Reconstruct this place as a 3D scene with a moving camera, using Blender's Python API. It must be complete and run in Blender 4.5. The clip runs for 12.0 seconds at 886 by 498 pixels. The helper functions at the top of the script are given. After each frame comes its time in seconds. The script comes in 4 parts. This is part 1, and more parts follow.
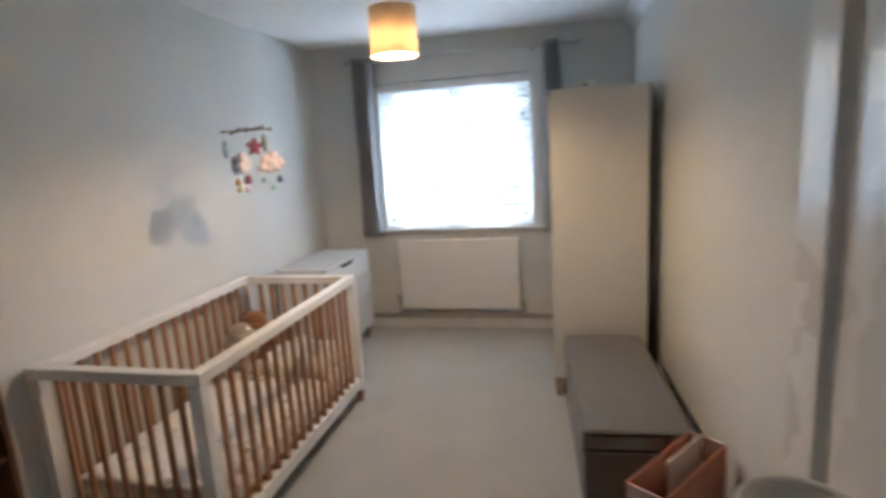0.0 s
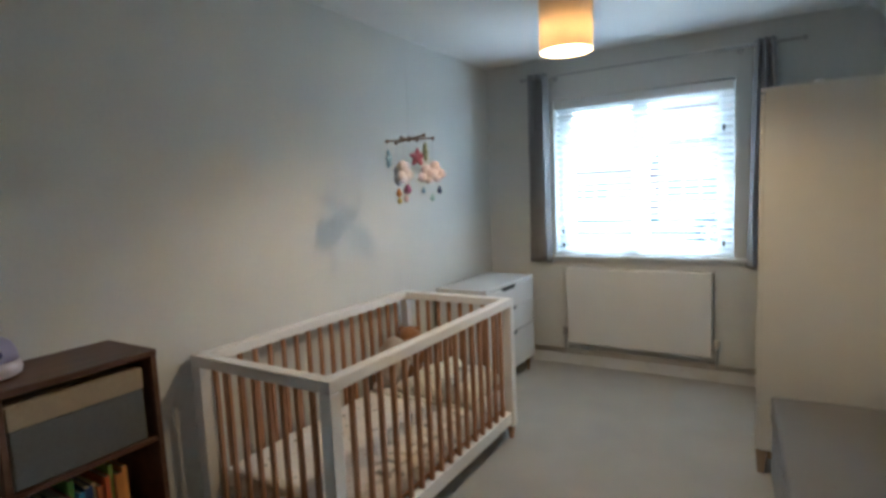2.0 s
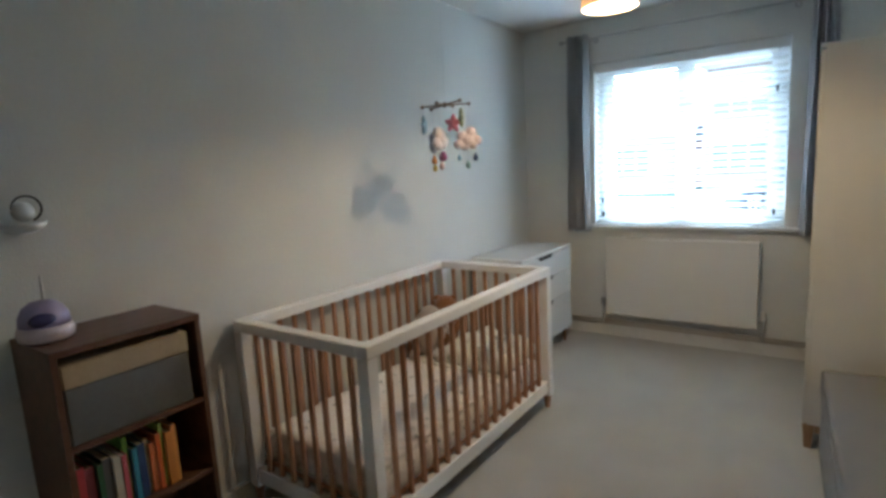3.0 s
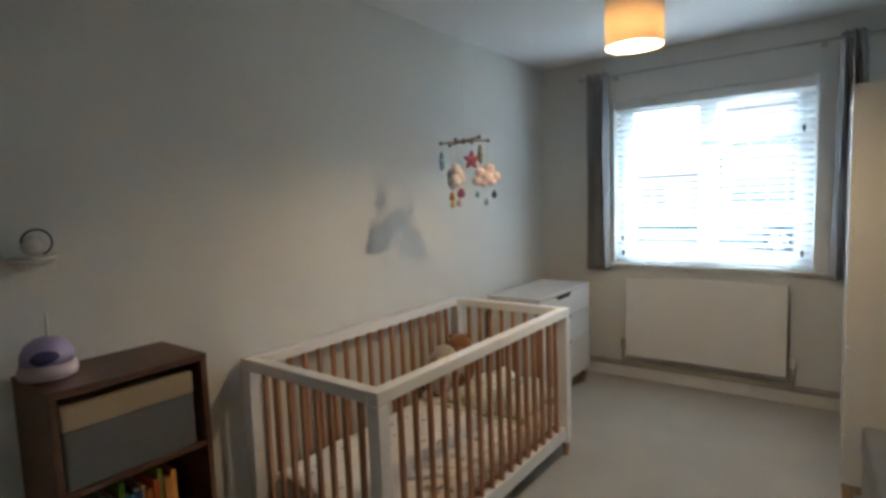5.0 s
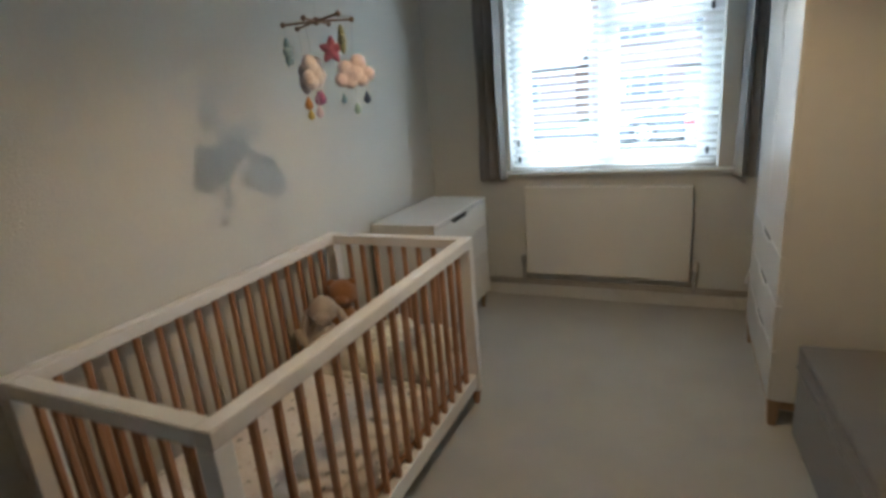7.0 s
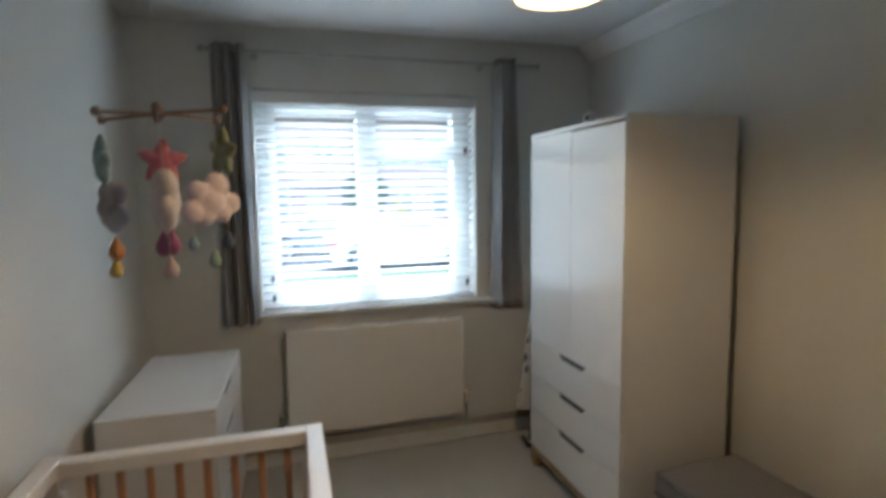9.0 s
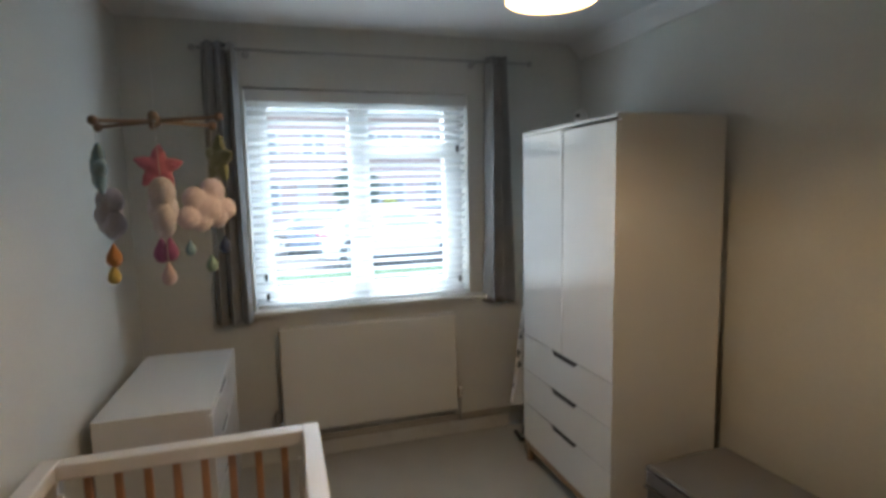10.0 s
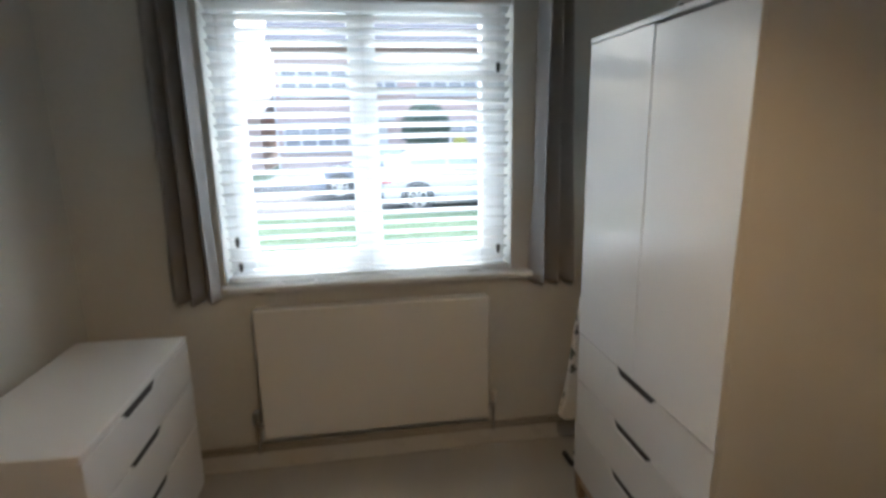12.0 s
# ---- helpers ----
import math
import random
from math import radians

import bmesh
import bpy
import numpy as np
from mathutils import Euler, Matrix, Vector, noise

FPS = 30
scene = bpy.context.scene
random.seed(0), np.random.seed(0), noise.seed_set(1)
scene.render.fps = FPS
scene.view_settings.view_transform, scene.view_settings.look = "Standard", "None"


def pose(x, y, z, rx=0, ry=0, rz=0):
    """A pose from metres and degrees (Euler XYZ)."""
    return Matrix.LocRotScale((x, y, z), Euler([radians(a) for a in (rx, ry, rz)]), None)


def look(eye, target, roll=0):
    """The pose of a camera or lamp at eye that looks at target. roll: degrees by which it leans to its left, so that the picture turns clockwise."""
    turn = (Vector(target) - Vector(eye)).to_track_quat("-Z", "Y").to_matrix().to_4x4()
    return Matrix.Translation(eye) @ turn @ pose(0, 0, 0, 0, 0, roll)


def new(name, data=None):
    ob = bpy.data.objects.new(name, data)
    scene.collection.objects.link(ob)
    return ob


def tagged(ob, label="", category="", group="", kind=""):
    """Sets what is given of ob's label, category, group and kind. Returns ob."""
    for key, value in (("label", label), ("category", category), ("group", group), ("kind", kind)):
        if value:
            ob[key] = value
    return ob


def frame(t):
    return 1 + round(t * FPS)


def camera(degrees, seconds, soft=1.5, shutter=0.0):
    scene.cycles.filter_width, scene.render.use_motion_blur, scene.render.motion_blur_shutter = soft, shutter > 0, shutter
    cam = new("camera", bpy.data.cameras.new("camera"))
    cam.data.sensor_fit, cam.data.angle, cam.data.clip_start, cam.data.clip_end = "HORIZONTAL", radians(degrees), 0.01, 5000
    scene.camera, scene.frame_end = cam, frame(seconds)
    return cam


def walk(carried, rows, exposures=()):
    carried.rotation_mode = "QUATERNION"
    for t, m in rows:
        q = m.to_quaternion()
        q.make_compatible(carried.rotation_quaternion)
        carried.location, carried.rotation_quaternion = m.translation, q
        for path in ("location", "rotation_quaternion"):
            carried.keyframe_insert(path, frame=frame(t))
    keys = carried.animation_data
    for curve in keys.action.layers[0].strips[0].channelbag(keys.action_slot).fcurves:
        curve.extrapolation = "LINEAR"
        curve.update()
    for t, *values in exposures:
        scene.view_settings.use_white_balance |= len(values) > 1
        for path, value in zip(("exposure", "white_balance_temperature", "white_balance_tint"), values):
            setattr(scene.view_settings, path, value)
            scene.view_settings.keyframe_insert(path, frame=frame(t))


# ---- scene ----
# camera and walk
cam = camera(79.3, 12.0, soft=3.2, shutter=0.5)
PATH = [
    (0, (0.527, 0.350, 1.541), (0.105, 2.270, 1.175), -3.5),
    (0.5, (0.481, 0.564, 1.501), (-0.342, 2.349, 1.13), -2.0),
    (1, (0.524, 0.608, 1.444), (-0.507, 2.283, 1.086), -0.1),
    (1.5, (0.52, 0.622, 1.395), (-0.509, 2.315, 1.123), -1.0),
    (2, (0.516, 0.623, 1.425), (-0.515, 2.324, 1.216), -2.6),
    (2.5, (0.5, 0.629, 1.41), (-0.598, 2.281, 1.153), -3.0),
    (3, (0.499, 0.64, 1.406), (-0.639, 2.256, 1.098), -3.1),
    (3.5, (0.51, 0.638, 1.427), (-0.626, 2.265, 1.172), -3.1),
    (3.7, (0.519, 0.632, 1.445), (-0.627, 2.259, 1.249), -2.5),
    (5.3, (0.446, 0.7, 1.429), (-0.742, 2.297, 1.237), -2.2),
    (5.5, (0.457, 0.7, 1.434), (-0.696, 2.319, 1.21), -2.3),
    (6, (0.404, 0.761, 1.409), (-0.595, 2.444, 0.995), -3.4),
    (6.5, (0.333, 0.921, 1.397), (-0.507, 2.651, 0.847), -4.5),
    (6.7, (0.265, 1.061, 1.406), (-0.559, 2.798, 0.857), -4.7),
    (8.3, (-0.578, 1.617, 1.489), (-0.728, 3.516, 0.878), -2.3),
    (8.5, (-0.65, 1.665, 1.491), (-0.577, 3.59, 0.952), -1.3),
    (9, (-0.778, 1.693, 1.539), (-0.219, 3.601, 1.327), -0.9),
    (9.5, (-0.792, 1.663, 1.594), (-0.126, 3.546, 1.482), -0.9),
    (10, (-0.787, 1.678, 1.562), (-0.201, 3.575, 1.326), -1.2),
    (10.5, (-0.758, 1.702, 1.548), (-0.247, 3.614, 1.262), -1.1),
    (11, (-0.601, 1.779, 1.535), (-0.216, 3.711, 1.187), -0.5),
    (11.5, (-0.475, 2.036, 1.486), (-0.154, 3.969, 1.086), -0.1),
    (12, (-0.346, 2.44, 1.537), (-0.044, 4.366, 1.091), -1.0),
]
EXPOSURES = [(0, 4.66, 5760, 12), (0.5, 4.37, 5700, 13), (1.0, 4.37, 5680, 10), (2.5, 4.26, 5450, 3), (3.7, 4.22, 5600, 4), (5.5, 4.04, 5930, 5),
             (6.5, 3.86, 6130, 5), (8.5, 3.72, 5930, 6), (9.5, 3.57, 6160, 9), (10.5, 3.46, 6420, 9), (11.3, 3.42, 6880, 15), (12, 3.38, 6580, 11)]
walk(cam, [(t, look(eye, target, roll)) for t, eye, target, roll in PATH], EXPOSURES)

# world, sun
world = bpy.data.worlds.new("sky")
scene.world = world
world.use_nodes = True
wn, wl = world.node_tree.nodes, world.node_tree.links
sky = wn.new("ShaderNodeTexSky")
sky.sky_type, sky.sun_disc = "NISHITA", False
sky.sun_elevation, sky.sun_rotation = radians(47), radians(11)
sky.air_density, sky.dust_density, sky.ozone_density = 1.0, 4.0, 1.0
wl.new(sky.outputs[0], wn["Background"].inputs[0])
wn["Background"].inputs[1].default_value = 0.15
sun = new("sun", bpy.data.lights.new("sun", "SUN"))
sun.data.energy, sun.data.angle, sun.data.color = 1.3, radians(60), (0.51, 0.765, 1.0)
sun.matrix_world = look((2.0, 14.0, 11.0), (0, 4, 0))
bulb = new("bulb_light", bpy.data.lights.new("bulb_light", "POINT"))
bulb.data.energy, bulb.data.color, bulb.data.shadow_soft_size = 1.10, (1.0, 0.655, 0.33), 0.018
bulb.location = (-0.178, 2.791, 2.005)
BULB = 11.3


# ---- materials ----
def mat(name, color, rough=0.6, metal=0.0, var=0.10, scale=3.0, fine=0.05, fscale=90.0, bump=0.0, bscale=200.0, sheen=0.0,
        rand=0.0, coat=0.0, trans=0.0, stretch=(1, 1, 1), rvar=0.06, spec=0.5):
    """Principled paint, cloth or metal, uneven at two scales."""
    m = bpy.data.materials.new(name)
    m.use_nodes = True
    n, l = m.node_tree.nodes, m.node_tree.links
    b = n["Principled BSDF"]
    b.inputs["Metallic"].default_value = metal
    b.inputs["Sheen Weight"].default_value = sheen
    b.inputs["Specular IOR Level"].default_value = spec
    b.inputs["Coat Weight"].default_value = coat
    tc = n.new("ShaderNodeTexCoord")
    mp = n.new("ShaderNodeMapping")
    mp.inputs["Scale"].default_value = stretch
    l.new(tc.outputs["Object"], mp.inputs["Vector"])
    n1 = n.new("ShaderNodeTexNoise")
    n1.inputs["Scale"].default_value, n1.inputs["Detail"].default_value = scale, 5
    n2 = n.new("ShaderNodeTexNoise")
    n2.inputs["Scale"].default_value, n2.inputs["Detail"].default_value = fscale, 3
    for q in (n1, n2):
        l.new(mp.outputs[0], q.inputs["Vector"])
    a = n.new("ShaderNodeMath")
    a.operation = "MULTIPLY_ADD"
    a.inputs[1].default_value, a.inputs[2].default_value = var * 2, 1 - var
    l.new(n1.outputs["Fac"], a.inputs[0])
    c = n.new("ShaderNodeMath")
    c.operation = "MULTIPLY_ADD"
    c.inputs[1].default_value = fine * 2
    l.new(n2.outputs["Fac"], c.inputs[0])
    l.new(a.outputs[0], c.inputs[2])
    last = c.outputs[0]
    if rand:
        oi = n.new("ShaderNodeObjectInfo")
        r = n.new("ShaderNodeMath")
        r.operation = "MULTIPLY_ADD"
        r.inputs[1].default_value = rand
        l.new(oi.outputs["Random"], r.inputs[0])
        l.new(last, r.inputs[2])
        last = r.outputs[0]
    s = n.new("ShaderNodeMath")
    s.operation = "SUBTRACT"
    s.inputs[1].default_value = fine + rand / 2
    l.new(last, s.inputs[0])
    mx = n.new("ShaderNodeVectorMath")
    mx.operation = "SCALE"
    mx.inputs[0].default_value = color
    l.new(s.outputs[0], mx.inputs["Scale"])
    l.new(mx.outputs[0], b.inputs["Base Color"])
    rr = n.new("ShaderNodeMath")
    rr.operation = "MULTIPLY_ADD"
    rr.inputs[1].default_value, rr.inputs[2].default_value = rvar * 2, rough - rvar
    l.new(n1.outputs["Fac"], rr.inputs[0])
    l.new(rr.outputs[0], b.inputs["Roughness"])
    if bump:
        n3 = n.new("ShaderNodeTexNoise")
        n3.inputs["Scale"].default_value, n3.inputs["Detail"].default_value = bscale, 2
        l.new(mp.outputs[0], n3.inputs["Vector"])
        bp = n.new("ShaderNodeBump")
        bp.inputs["Strength"].default_value, bp.inputs["Distance"].default_value = bump, 0.004
        l.new(n3.outputs["Fac"], bp.inputs["Height"])
        l.new(bp.outputs[0], b.inputs["Normal"])
    if trans:
        tr = n.new("ShaderNodeBsdfTranslucent")
        l.new(mx.outputs[0], tr.inputs["Color"])
        ms = n.new("ShaderNodeMixShader")
        ms.inputs[0].default_value = trans
        l.new(b.outputs[0], ms.inputs[1])
        l.new(tr.outputs[0], ms.inputs[2])
        l.new(ms.outputs[0], n["Material Output"].inputs["Surface"])
    return m


def wood(name, dark, light, axis=2, rough=0.45, grain=14.0, rand=0.15):
    """Wood with its grain along one axis."""
    m = bpy.data.materials.new(name)
    m.use_nodes = True
    n, l = m.node_tree.nodes, m.node_tree.links
    b = n["Principled BSDF"]
    tc, mp = n.new("ShaderNodeTexCoord"), n.new("ShaderNodeMapping")
    sc = [grain * 2.2] * 3
    sc[axis] = grain * 0.14
    mp.inputs["Scale"].default_value = sc
    l.new(tc.outputs["Object"], mp.inputs["Vector"])
    n1 = n.new("ShaderNodeTexNoise")
    n1.inputs["Scale"].default_value, n1.inputs["Detail"].default_value, n1.inputs["Distortion"].default_value = 1.0, 6, 0.6
    n2 = n.new("ShaderNodeTexNoise")
    n2.inputs["Scale"].default_value, n2.inputs["Detail"].default_value = 7.0, 4
    for q in (n1, n2):
        l.new(mp.outputs[0], q.inputs["Vector"])
    oi = n.new("ShaderNodeObjectInfo")
    a = n.new("ShaderNodeMath")
    a.operation = "MULTIPLY_ADD"
    a.inputs[1].default_value = rand
    l.new(oi.outputs["Random"], a.inputs[0])
    mixn = n.new("ShaderNodeMath")
    mixn.operation = "MULTIPLY_ADD"
    mixn.inputs[1].default_value = 0.35
    l.new(n2.outputs["Fac"], mixn.inputs[0])
    l.new(n1.outputs["Fac"], mixn.inputs[2])
    l.new(mixn.outputs[0], a.inputs[2])
    cr = n.new("ShaderNodeValToRGB")
    cr.color_ramp.elements[0].position, cr.color_ramp.elements[0].color = 0.38, (*dark, 1)
    cr.color_ramp.elements[1].position, cr.color_ramp.elements[1].color = 1.0, (*light, 1)
    l.new(a.outputs[0], cr.inputs[0])
    l.new(cr.outputs[0], b.inputs["Base Color"])
    b.inputs["Roughness"].default_value = rough
    bp = n.new("ShaderNodeBump")
    bp.inputs["Strength"].default_value, bp.inputs["Distance"].default_value = 0.15, 0.002
    l.new(n2.outputs["Fac"], bp.inputs["Height"])
    l.new(bp.outputs[0], b.inputs["Normal"])
    return m


def sprig_cloth(name, ground, sprig, second, scale=16.0, size=0.30):
    """Cotton printed with scattered leaf sprigs in two colours."""
    m = bpy.data.materials.new(name)
    m.use_nodes = True
    n, l = m.node_tree.nodes, m.node_tree.links
    b = n["Principled BSDF"]
    b.inputs["Roughness"].default_value, b.inputs["Sheen Weight"].default_value = 0.9, 0.2
    tc = n.new("ShaderNodeTexCoord")
    wob = n.new("ShaderNodeTexNoise")
    wob.inputs["Scale"].default_value = 30
    l.new(tc.outputs["Object"], wob.inputs["Vector"])
    add = n.new("ShaderNodeVectorMath")
    add.operation = "MULTIPLY_ADD"
    add.inputs[1].default_value = (0.05, 0.05, 0.05)
    l.new(wob.outputs["Color"], add.inputs[0])
    l.new(tc.outputs["Object"], add.inputs[2])
    col = None
    for k, (paint, sc, lim) in enumerate(((sprig, scale, size), (second, scale * 1.7, size * 0.83))):
        v = n.new("ShaderNodeTexVoronoi")
        v.inputs["Scale"].default_value = sc
        l.new(add.outputs[0], v.inputs["Vector"])
        cr = n.new("ShaderNodeValToRGB")
        cr.color_ramp.elements[0].position, cr.color_ramp.elements[0].color = lim - 0.04, (1, 1, 1, 1)
        cr.color_ramp.elements[1].position, cr.color_ramp.elements[1].color = lim + 0.04, (0, 0, 0, 1)
        l.new(v.outputs["Distance"], cr.inputs[0])
        pick = n.new("ShaderNodeSeparateColor")
        l.new(v.outputs["Color"], pick.inputs[0])
        gt = n.new("ShaderNodeMath")
        gt.operation = "GREATER_THAN"
        gt.inputs[1].default_value = 0.35
        l.new(pick.outputs[k], gt.inputs[0])
        mu = n.new("ShaderNodeMath")
        mu.operation = "MULTIPLY"
        l.new(cr.outputs[0], mu.inputs[0])
        l.new(gt.outputs[0], mu.inputs[1])
        mx = n.new("ShaderNodeMix")
        mx.data_type = "RGBA"
        l.new(mu.outputs[0], mx.inputs[0])
        if col is None:
            mx.inputs[6].default_value = (*ground, 1)
        else:
            l.new(col, mx.inputs[6])
        mx.inputs[7].default_value = (*paint, 1)
        col = mx.outputs[2]
    l.new(col, b.inputs["Base Color"])
    w = n.new("ShaderNodeTexNoise")
    w.inputs["Scale"].default_value, w.inputs["Detail"].default_value = 25, 4
    bp = n.new("ShaderNodeBump")
    bp.inputs["Strength"].default_value, bp.inputs["Distance"].default_value = 0.5, 0.01
    l.new(tc.outputs["Object"], w.inputs["Vector"])
    l.new(w.outputs["Fac"], bp.inputs["Height"])
    l.new(bp.outputs[0], b.inputs["Normal"])
    return m


def glass(name, tint=(1, 1, 1), rough=0.0):
    m = bpy.data.materials.new(name)
    m.use_nodes = True
    b = m.node_tree.nodes["Principled BSDF"]
    b.inputs["Base Color"].default_value = (*tint, 1)
    b.inputs["Roughness"].default_value, b.inputs["Transmission Weight"].default_value, b.inputs["IOR"].default_value = rough, 1.0, 1.45
    return m


def brickwork(name, a, b2, mortar):
    """Facing brick in running bond, for walls seen from across a street."""
    m = bpy.data.materials.new(name)
    m.use_nodes = True
    n, l = m.node_tree.nodes, m.node_tree.links
    b = n["Principled BSDF"]
    b.inputs["Roughness"].default_value = 0.9
    tc, sp, cb = n.new("ShaderNodeTexCoord"), n.new("ShaderNodeSeparateXYZ"), n.new("ShaderNodeCombineXYZ")
    l.new(tc.outputs["Object"], sp.inputs[0])
    l.new(sp.outputs[0], cb.inputs[0])
    l.new(sp.outputs[2], cb.inputs[1])
    br = n.new("ShaderNodeTexBrick")
    br.inputs["Color1"].default_value, br.inputs["Color2"].default_value, br.inputs["Mortar"].default_value = (*a, 1), (*b2, 1), (*mortar, 1)
    br.inputs["Scale"].default_value, br.inputs["Mortar Size"].default_value = 1.0, 0.01
    br.inputs["Brick Width"].default_value, br.inputs["Row Height"].default_value = 0.225, 0.075
    l.new(cb.outputs[0], br.inputs["Vector"])
    l.new(br.outputs["Color"], b.inputs["Base Color"])
    bp = n.new("ShaderNodeBump")
    bp.inputs["Strength"].default_value = 0.4
    bp.inputs["Distance"].default_value = 0.01
    bp.invert = True
    l.new(br.outputs["Fac"], bp.inputs["Height"])
    l.new(bp.outputs[0], b.inputs["Normal"])
    return m


def glow(name, color, strength):
    m = bpy.data.materials.new(name)
    m.use_nodes = True
    b = m.node_tree.nodes["Principled BSDF"]
    b.inputs["Emission Color"].default_value, b.inputs["Emission Strength"].default_value = (*color, 1), strength
    return m


WALL = mat("wall paint", (0.70, 0.695, 0.655), 0.75, var=0.05, scale=2.2, fine=0.04, fscale=60, bump=0.4, bscale=140)
CEIL = mat("ceiling paint", (0.81, 0.80, 0.785), 0.85, var=0.03, scale=1.2, fine=0.02, bump=0.2, bscale=110)
CARPET = mat("carpet pile", (0.54, 0.515, 0.465), 0.95, var=0.16, scale=3.2, fine=0.22, fscale=260, bump=1.0, bscale=420, sheen=0.35)
GLOSS = mat("white gloss paint", (0.74, 0.73, 0.70), 0.28, var=0.03, scale=4, fine=0.02)
COTWHITE = mat("white lacquer", (0.87, 0.85, 0.83), 0.42, var=0.02, scale=5, fine=0.02)
FURN = mat("white foil board", (0.76, 0.755, 0.74), 0.22, var=0.02, scale=3, fine=0.01)
# near-black colour standing in for the shade inside the pull slots
SLOT_SHADOW = mat("handle recess shade", (0.03, 0.03, 0.032), 0.7)
ENAMEL = mat("radiator enamel", (0.78, 0.755, 0.70), 0.38, var=0.03, scale=2, fine=0.01)
UPVC = mat("window plastic", (0.84, 0.85, 0.85), 0.3, var=0.02)
SLAT = mat("blind slat", (0.86, 0.86, 0.85), 0.5, var=0.03, scale=6, fine=0.02, trans=0.38, rand=0.04)
CORD = mat("blind cord", (0.75, 0.75, 0.73), 0.8)
TASSEL = mat("dark tassel", (0.05, 0.045, 0.04), 0.5)
BEECH = wood("beech", (0.27, 0.130, 0.072), (0.56, 0.30, 0.165), 2)
OAK_X = wood("oak legs", (0.26, 0.165, 0.09), (0.45, 0.31, 0.19), 2)
WALNUT = wood("walnut veneer", (0.062, 0.026, 0.015), (0.165, 0.075, 0.042), 1, 0.42, 9.0)
SHEET = sprig_cloth("printed cot sheet", (0.90, 0.82, 0.75), (0.44, 0.39, 0.33), (0.68, 0.54, 0.44), 21, 0.23)
PILLOWC = sprig_cloth("printed pillow cotton", (0.76, 0.71, 0.60), (0.45, 0.42, 0.34), (0.60, 0.54, 0.43), 12)
LEAFCLOTH = sprig_cloth("leaf printed cover", (0.72, 0.71, 0.68), (0.05, 0.06, 0.055), (0.12, 0.14, 0.12), 11)
BENCHC = mat("grey woven fabric", (0.185, 0.178, 0.176), 0.9, var=0.08, scale=7, fine=0.25, fscale=420, bump=0.7, bscale=520, sheen=0.2)
CURTAIN = mat("grey curtain cloth", (0.40, 0.39, 0.39), 0.85, var=0.06, scale=5, fine=0.10, fscale=300, bump=0.3, bscale=400, sheen=0.25, trans=0.12)
SHADE = mat("mustard linen shade", (0.86, 0.75, 0.62), 0.9, var=0.05, scale=9, fine=0.12, fscale=260, bump=0.3, bscale=300, trans=0.45)
SHADEIN = mat("white shade lining", (0.85, 0.83, 0.78), 0.8, trans=0.34)
CHROME = mat("brushed steel", (0.55, 0.54, 0.52), 0.3, 1.0)
COPPER = mat("painted pipe", (0.50, 0.45, 0.38), 0.5)
BLACK = mat("black plastic", (0.025, 0.024, 0.023), 0.5)
GLASS = glass("window glass")
BULBM = glow("warm bulb", (1.0, 0.77, 0.52), BULB)


# ---- mesh helpers ----
def thing(name, loc, label, category, group="", kind=""):
    ob = new(name)
    ob.location = loc
    ob.empty_display_size = 0.05
    return tagged(ob, label, category, group, kind)


def base_of(ob):
    p = Vector((0, 0, 0))
    while ob:
        p += ob.location
        ob = ob.parent
    return p


def part(name, bm, material, parent=None, label="", smooth=False):
    """One mesh from a bmesh in world metres, under a thing or a part."""
    if parent is not None:
        bmesh.ops.translate(bm, verts=bm.verts, vec=-base_of(parent))
    me = bpy.data.meshes.new(name)
    bm.to_mesh(me)
    bm.free()
    if smooth:
        for f in me.polygons:
            f.use_smooth = True
    for mt in material if isinstance(material, (list, tuple)) else [material]:
        me.materials.append(mt)
    ob = new(name, me)
    if parent is not None:
        ob.parent = parent
    return tagged(ob, label)


def again(src, dx=0.0, dy=0.0, dz=0.0, rz=0.0):
    """Another piece on the same mesh, shifted."""
    ob = new(src.name.split(".")[0], src.data)
    ob.parent = src.parent
    ob.location = src.location + Vector((dx, dy, dz))
    ob.rotation_euler = (0, 0, rz)
    return ob


def box(x0, x1, y0, y1, z0, z1, bevel=0.0, seg=2, into=None):
    t = bmesh.new()
    bmesh.ops.create_cube(t, size=1.0)
    bmesh.ops.scale(t, verts=t.verts, vec=(x1 - x0, y1 - y0, z1 - z0))
    bmesh.ops.translate(t, verts=t.verts, vec=((x0 + x1) / 2, (y0 + y1) / 2, (z0 + z1) / 2))
    if bevel:
        bmesh.ops.bevel(t, geom=t.edges, offset=bevel, segments=seg, profile=0.6, affect="EDGES")
    return t if into is None else join(into, t)


def join(bm, t):
    me = bpy.data.meshes.new("tmp")
    t.to_mesh(me)
    t.free()
    bm.from_mesh(me)
    bpy.data.meshes.remove(me)
    return bm


def fuse(bm, voxel, rounds=2):
    """Overlapping lumps made into one closed skin."""
    me = bpy.data.meshes.new("lumps")
    bm.to_mesh(me)
    bm.free()
    ob = new("lumps", me)
    md = ob.modifiers.new("skin", "REMESH")
    md.mode, md.voxel_size = "VOXEL", voxel
    sm = ob.modifiers.new("soft", "SMOOTH")
    sm.iterations, sm.factor = rounds, 0.5
    done = bpy.data.meshes.new_from_object(ob.evaluated_get(bpy.context.evaluated_depsgraph_get()))
    bpy.data.objects.remove(ob)
    out = bmesh.new()
    out.from_mesh(done)
    bpy.data.meshes.remove(done)
    bpy.data.meshes.remove(me)
    return out


